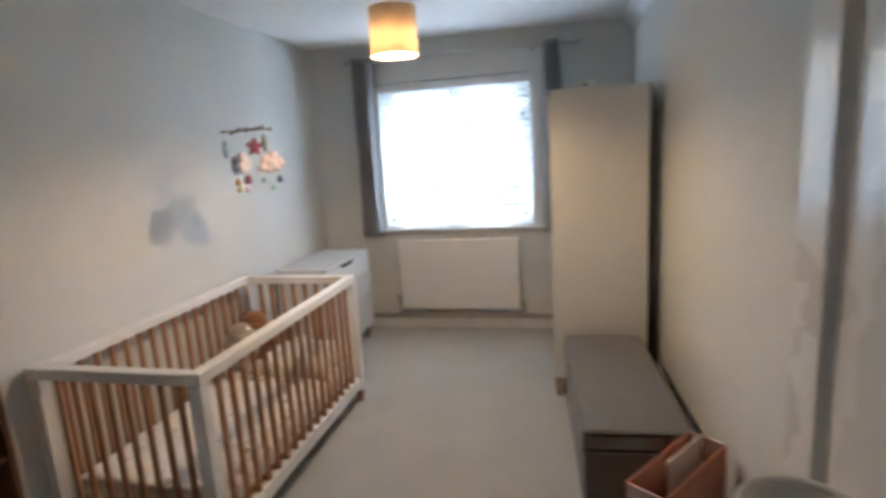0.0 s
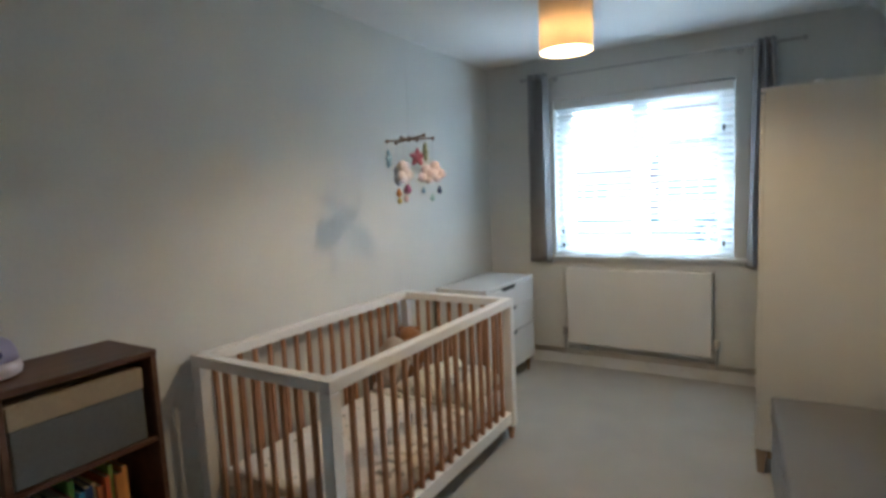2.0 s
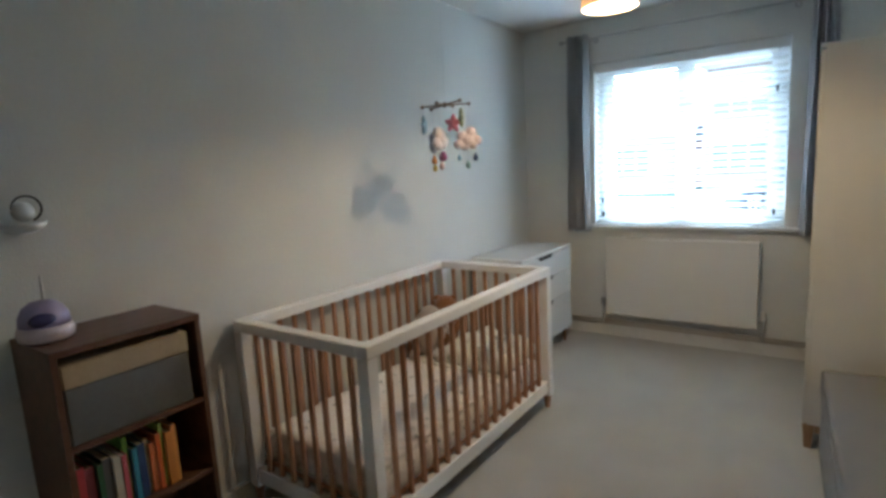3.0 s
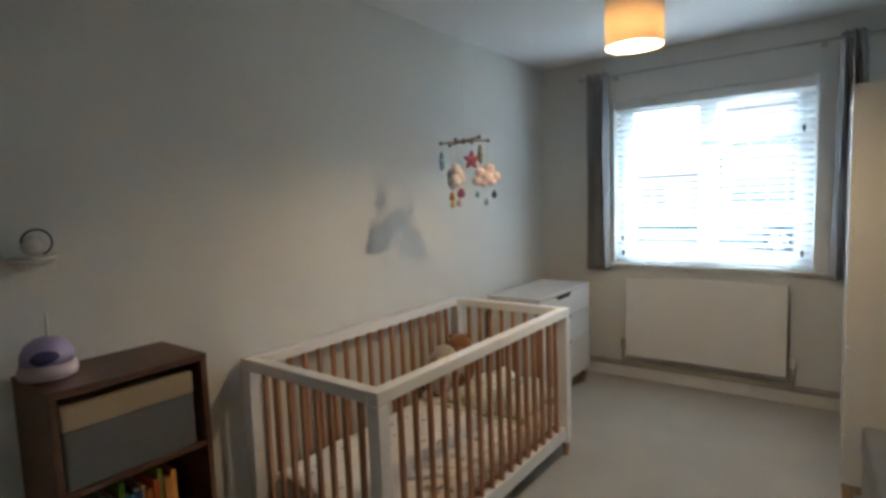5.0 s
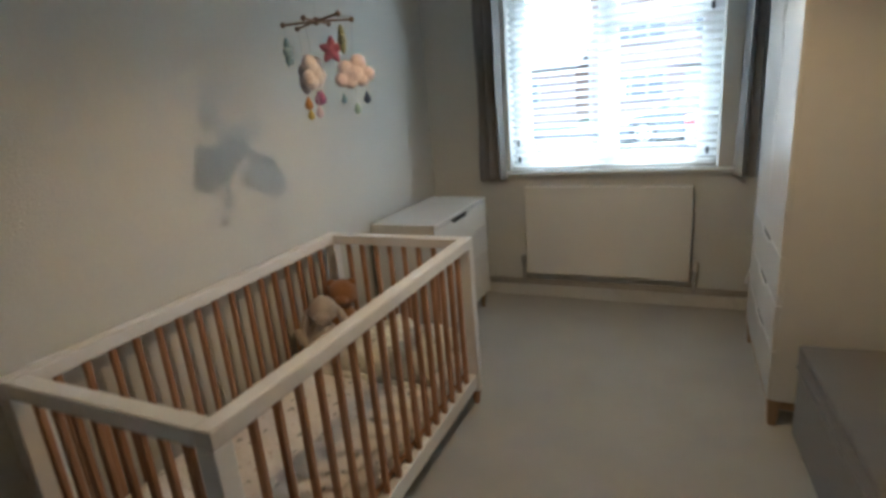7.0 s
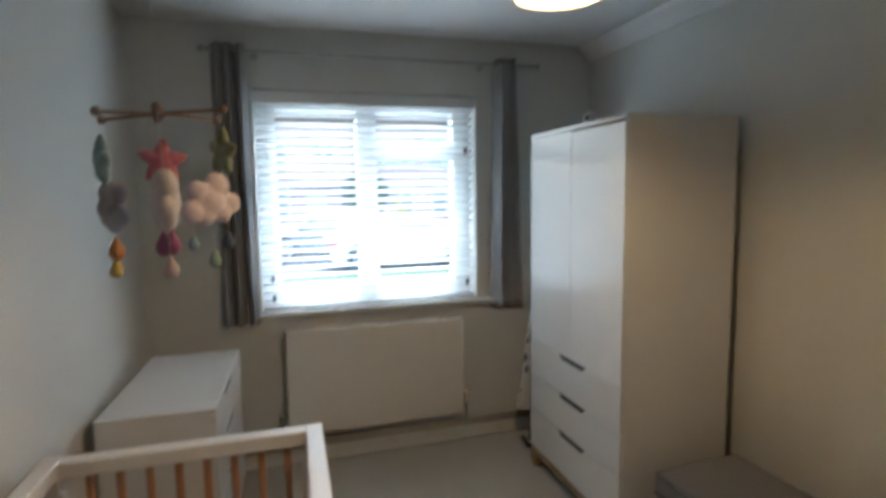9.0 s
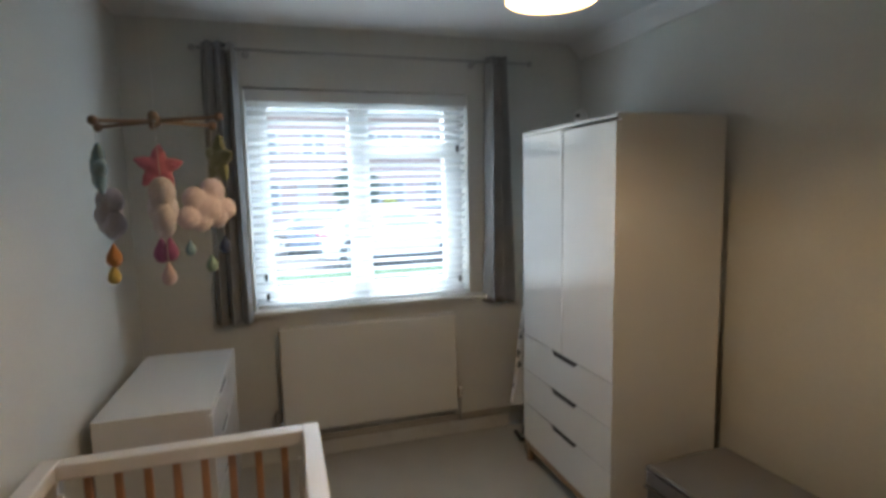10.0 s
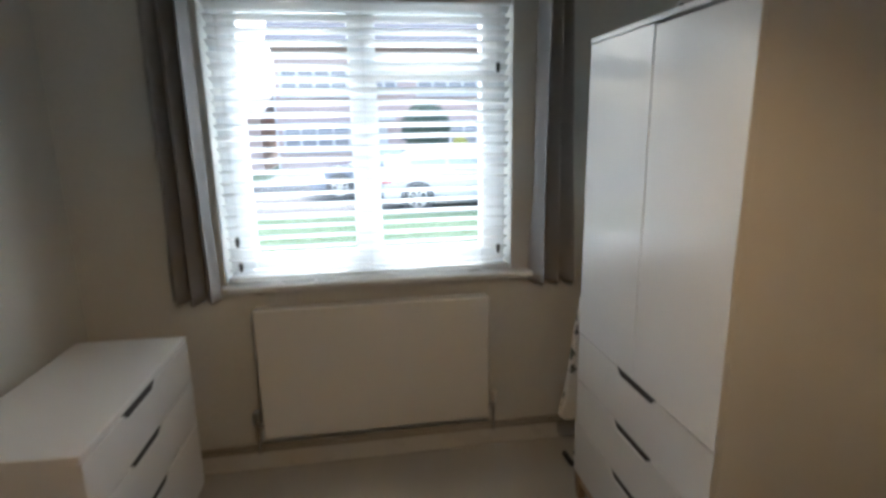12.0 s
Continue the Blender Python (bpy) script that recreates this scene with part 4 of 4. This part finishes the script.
for nm, bx in (("side_panel", (-0.066, -0.058, -0.21, 0.21)), ("side_panel", (0.058, 0.066, -0.21, 0.21)), ("end_panel", (-0.058, 0.058, -0.21, -0.202)), ("end_panel", (-0.058, 0.058, 0.202, 0.21))):
    part(nm, local(box(*bx, 0.012, 0.50, 0.003)), PINKC if nm == "end_panel" else TERRA, crate)
part("bottom_panel", local(box(-0.066, 0.066, -0.21, 0.21, 0.0, 0.0115)), TERRA, crate)
cd = part("card_sheet", local(box(-0.012, -0.007, -0.05, 0.19, 0.012, 0.52, 0.001)), CARD)
tagged(cd, "white card standing up in the toy box", "card")
toy("bear", (0.962, 1.82, 0.0), 1.5, 0, "round", FUR_G, "large grey-beige plush bear on the floor by the wall")
HAMP = mat("white plastic basket", (0.74, 0.73, 0.71), 0.4, var=0.04)
hm = thing("laundry_basket", (0.978, 1.37, 0), "tall round white plastic laundry basket by the door", "basket")
part("tub", lathe([(0.0, 0.0), (0.095, 0.0), (0.10, 0.01), (0.110, 0.45), (0.112, 0.81), (0.106, 0.81), (0.104, 0.45), (0.092, 0.02), (0.0, 0.02)], (0.978, 1.37, 0), 40), HAMP, hm, smooth=True)
part("rim", lathe([(0.106, 0.805), (0.119, 0.802), (0.122, 0.814), (0.114, 0.826), (0.106, 0.818), (0.106, 0.805)], (0.978, 1.37, 0), 40), HAMP, hm, "rolled white rim", smooth=True)

# ---- outside ----
GZ0 = -0.35
GRASS = mat("lawn", (0.05, 0.078, 0.048), 0.95, var=0.3, scale=1.5, fine=0.35, fscale=60, bump=0.8, bscale=90, spec=0.05)
TAR = mat("asphalt", (0.055, 0.055, 0.057), 0.85, var=0.12, scale=0.8, fine=0.25, fscale=60, bump=0.5, bscale=80, spec=0.15)
SLAB = mat("concrete paving", (0.15, 0.145, 0.14), 0.9, var=0.12, scale=1.2, fine=0.12, fscale=40)
BRICK = brickwork("red facing brick", (0.38, 0.25, 0.22), (0.43, 0.295, 0.26), (0.45, 0.42, 0.39))
TILE = mat("grey roof tile", (0.13, 0.125, 0.13), 0.85, var=0.2, scale=2, fine=0.2, fscale=25)
RENDERW = mat("white house trim", (0.48, 0.48, 0.475), 0.5, var=0.04)
DARKGL = mat("far window glass", (0.21, 0.21, 0.215), 0.35, var=0.1)
setting("ground", box(-900, 900, YN + 0.3, 1800, GZ0 - 0.5, GZ0 - 0.10), GRASS, "wide green ground outside")
setting("lawn", box(-40, 40, YN + 0.31, 14.30, GZ0 - 0.10, GZ0), GRASS, "grass verge outside the window")
setting("kerb", box(-60, 60, 14.30, 14.44, GZ0 - 0.10, GZ0 + 0.005, 0.01), SLAB, "concrete kerb along the street")
setting("road", box(-60, 60, 14.44, 20.6, GZ0 - 0.10, GZ0 - 0.07), TAR, "asphalt street")
setting("kerb_far", box(-60, 60, 20.6, 20.74, GZ0 - 0.10, GZ0 + 0.09, 0.01), SLAB, "concrete kerb of the far side")
setting("pavement", box(-60, 60, 20.74, 22.6, GZ0 - 0.10, GZ0 + 0.08), SLAB, "concrete pavement across the street")
setting("drive", box(-3.6, 9.0, 22.6, 28.0, GZ0 - 0.10, GZ0 + 0.07), SLAB, "paved front drives")


def casement(ho, x0, x1, z0, z1, y, n):
    """A white framed house window with n lights."""
    w = part("window", box(x0, x1, y - 0.06, y - 0.005, z0, z1), DARKGL, ho)
    part("frame", box(x0 - 0.05, x1 + 0.05, y - 0.11, y - 0.03, z1, z1 + 0.09), RENDERW, w)
    part("sill", box(x0 - 0.08, x1 + 0.08, y - 0.16, y - 0.03, z0 - 0.09, z0), RENDERW, w)
    for k in range(n + 1):
        x = x0 + (x1 - x0) * k / n
        part("frame", box(x - 0.06, x + 0.06, y - 0.10, y - 0.055, z0, z1), RENDERW, w)
    part("frame", box(x0, x1, y - 0.10, y - 0.055, z0 + (z1 - z0) * 0.68, z0 + (z1 - z0) * 0.68 + 0.07), RENDERW, w)


def house(x0, x1, y, eave, ridge, label, bays):
    ho = thing("house", ((x0 + x1) / 2, y + 4, GZ0), label, "house", "houses across the street")
    part("wall", box(x0, x1, y, y + 8, GZ0 - 0.10, eave), BRICK, ho)
    rf = part("roof", prism([(y - 0.4, eave), (y + 8.4, eave), (y + 4, ridge)], "x", x0 - 0.3, x1 + 0.3), TILE, ho)
    part("gutter", box(x0 - 0.3, x1 + 0.3, y - 0.5, y - 0.4, eave - 0.08, eave + 0.04), RENDERW, rf)
    for bx0, bx1, bz0, bz1, n in bays:
        casement(ho, bx0, bx1, bz0, bz1, y, n)
    return ho


A = house(-3.75, 9.0, 28.0, 5.1, 9.6, "two-storey red brick house with white windows", (
    (-3.5, -0.6, 3.0, 4.15, 4), (-3.5, -0.6, 0.55, 1.75, 4), (0.5, 1.6, 3.1, 4.1, 2), (2.6, 5.4, 3.0, 4.15, 4), (2.8, 5.4, 0.55, 1.75, 4), (6.2, 8.6, 3.0, 4.15, 3), (6.4, 8.6, 0.55, 1.75, 3)))
dr = part("front_door", box(0.2, 1.15, 27.93, 27.99, GZ0 + 0.08, 1.75), RENDERW, A, "white front door")
part("porch", box(-0.1, 1.5, 27.2, 28.0, 1.85, 2.0), RENDERW, A, "white flat porch")
part("pipe", rod((-3.8, 27.93, GZ0), (-3.8, 27.93, 5.0), 0.05), RENDERW, A, "white rain pipe")
house(-13.5, -4.75, 29.5, 2.30, 3.7, "low brick bungalow with a grey tiled roof", ((-12.5, -10.5, 0.5, 1.7, 3), (-8.6, -6.6, 0.5, 1.7, 3)))
house(10.5, 22.0, 28.0, 5.1, 9.6, "two-storey red brick house with white windows", ((11.2, 14.0, 3.0, 4.15, 4), (11.2, 14.0, 0.55, 1.75, 4)))

LEAF = mat("dark clipped leaves", (0.065, 0.10, 0.075), 0.8, var=0.3, scale=6, fine=0.2)
LEAFY = mat("yellow-green leaves", (0.30, 0.30, 0.06), 0.8, var=0.3, scale=6)
BARK = mat("bark", (0.12, 0.09, 0.07), 0.95, var=0.3, scale=12, bump=0.8, bscale=60)


def shrub(at, rx, rz, trunk, leafm, count, label, seed):
    rg = random.Random(seed)
    ob = thing("bush", at, label, "bush")
    x, y, z = at
    tr = rod((x, y, z), (x, y, z + trunk + rz * 0.6), 0.07, 0.03)
    for k in range(5):
        a = k * 1.26
        rod((x, y, z + trunk), (x + rx * 0.6 * math.cos(a), y + rx * 0.6 * math.sin(a), z + trunk + rz * 1.1), 0.03, 0.01, into=tr, seg=6)
    part("trunk", tr, BARK, ob)
    vs, fs = [], []
    for _ in range(count):
        d = Vector((rg.gauss(0, 1), rg.gauss(0, 1), rg.gauss(0, 1))).normalized()
        rr = rg.uniform(0.72, 1.0) * (1 + 0.14 * noise.noise(d * 2.5))
        c = Vector((x + d.x * rx * rr, y + d.y * rx * rr, z + trunk + rz + d.z * rz * rr)) - Vector(at)
        u = Vector((rg.gauss(0, 1), rg.gauss(0, 1), rg.gauss(0, 1))).normalized()
        v = u.cross(d).normalized() if u.cross(d).length > 0.01 else Vector((1, 0, 0))
        s = rg.uniform(0.05, 0.09)
        i = len(vs)
        vs += [c - u * s, c + v * s * 0.5, c + u * s, c - v * s * 0.5]
        fs.append((i, i + 1, i + 2, i + 3))
    me = bpy.data.meshes.new("crown")
    me.from_pydata([tuple(q) for q in vs], [], fs)
    me.materials.append(leafm)
    cr = new("crown", me)
    cr.parent = ob


shrub((2.35, 23.4, GZ0 + 0.0), 0.95, 1.0, 0.85, LEAF, 5200, "round clipped dark green bush before the house", 3)
shrub((3.75, 23.6, GZ0), 0.4, 0.5, 0.5, LEAFY, 900, "small yellow-green shrub beside the bush", 4)

TYRE = mat("tyre rubber", (0.04, 0.04, 0.04), 0.9)
RIM = mat("alloy wheel", (0.55, 0.55, 0.56), 0.3, 0.9)
CARGL = mat("car glass", (0.30, 0.33, 0.35), 0.05)
TAIL = mat("red lamp plastic", (0.45, 0.02, 0.03), 0.2)
HEAD = mat("clear lamp plastic", (0.75, 0.76, 0.78), 0.15)


def car(x0, y0, z, face, paint, label):
    """A family hatchback, side on to the street; x0 is its rear end, face 1 looks along +x."""
    L, W = 4.25, 1.74
    ob = thing("car", (x0 + face * L / 2, y0 + W / 2, z), label, "car", "cars parked in the street")
    X = lambda s: x0 + face * s
    low = [(0.02, 0.32), (0.0, 0.55), (0.06, 0.82), (0.35, 0.90), (1.2, 0.93), (2.9, 0.90), (3.75, 0.80), (4.15, 0.66), (4.25, 0.45), (4.20, 0.22), (3.75, 0.19), (0.5, 0.19), (0.1, 0.24)]
    t = prism([(X(a), z + h) for a, h in low], "y", y0, y0 + W, 0.05)
    body = part("body", t, paint, ob, smooth=False)
    cab = [(0.22, 0.89), (0.62, 1.33), (0.95, 1.41), (1.9, 1.44), (2.35, 1.38), (3.15, 0.91)]
    t = prism([(X(a), z + h) for a, h in cab], "y", y0 + 0.10, y0 + W - 0.10, 0.03)
    for v in t.verts:
        v.co.y += (y0 + W / 2 - v.co.y) * 0.22 * max(0, (v.co.z - z - 0.9) / 0.5)
    part("cabin", t, paint, ob)
    for glas in ([(0.55, 0.95), (0.80, 1.30), (1.50, 1.36), (1.55, 0.95)], [(1.63, 0.95), (1.58, 1.36), (2.25, 1.33), (2.85, 0.95)]):
        t = prism([(X(a), z + h) for a, h in glas], "y", y0 + 0.075, y0 + W - 0.075)
        for v in t.verts:
            v.co.y += (y0 + W / 2 - v.co.y) * 0.235 * max(0, (v.co.z - z - 0.9) / 0.5)
        part("side_window", t, CARGL, ob)
    for s in (0.82, 3.40):
        for yy, o in ((y0 - 0.006, 1), (y0 + W - 0.196, -1)):
            wh = part("wheel", rod((X(s), yy, z + 0.325), (X(s), yy + 0.2, z + 0.325), 0.325, seg=28), TYRE, ob)
            ry = yy - 0.008 if o > 0 else yy + 0.202
            rim = rod((X(s), ry, z + 0.325), (X(s), ry + 0.006, z + 0.325), 0.075, seg=16)
            for k in range(7):
                a = 2 * math.pi * k / 7
                rod((X(s) + 0.05 * math.cos(a), ry + 0.003, z + 0.325 + 0.05 * math.sin(a)), (X(s) + 0.22 * math.cos(a), ry + 0.003, z + 0.325 + 0.22 * math.sin(a)), 0.026, seg=6, into=rim)
            t2 = lathe([(0.20, -0.004), (0.235, -0.004), (0.235, 0.004), (0.20, 0.004), (0.20, -0.004)], (0, 0, 0), 28)
            bmesh.ops.transform(t2, matrix=pose(X(s), ry + 0.003, z + 0.325, 90, 0, 0), verts=t2.verts)
            join(rim, t2)
            part("rim", rim, RIM, wh, "silver alloy rim")
        t = lathe([(0.33, -0.003), (0.40, -0.003), (0.40, 0.003), (0.33, 0.003), (0.33, -0.003)], (0, 0, 0), 28)
        bmesh.ops.transform(t, matrix=pose(X(s), y0 - 0.002, z + 0.325, 90, 0, 0), verts=t.verts)
        part("wheel_arch", t, TYRE, ob)
    for yy in (y0 - 0.004, y0 + W - 0.256):
        part("tail_light", box(min(X(-0.01), X(0.22)), max(X(-0.01), X(0.22)), yy, yy + 0.26, z + 0.68, z + 0.84, 0.02), TAIL, ob)
        part("headlight", box(min(X(3.80), X(4.16)), max(X(3.80), X(4.16)), yy, yy + 0.26, z + 0.56, z + 0.70, 0.02), HEAD, ob)
    part("sill_trim", box(min(X(1.2), X(3.0)), max(X(1.2), X(3.0)), y0 - 0.01, y0 + 0.03, z + 0.17, z + 0.26, 0.01), TYRE, ob)


PAINTW = mat("white car paint", (0.46, 0.46, 0.46), 0.25, coat=0.6, var=0.02)
PAINTN = mat("dark blue car paint", (0.13, 0.15, 0.20), 0.25, coat=0.6, var=0.05)
car(0.22, 15.0, GZ0 - 0.07, 1, PAINTW, "white hatchback parked across the verge")
car(2.55, 17.9, GZ0 - 0.07, -1, PAINTN, "dark blue hatchback parked in the street")
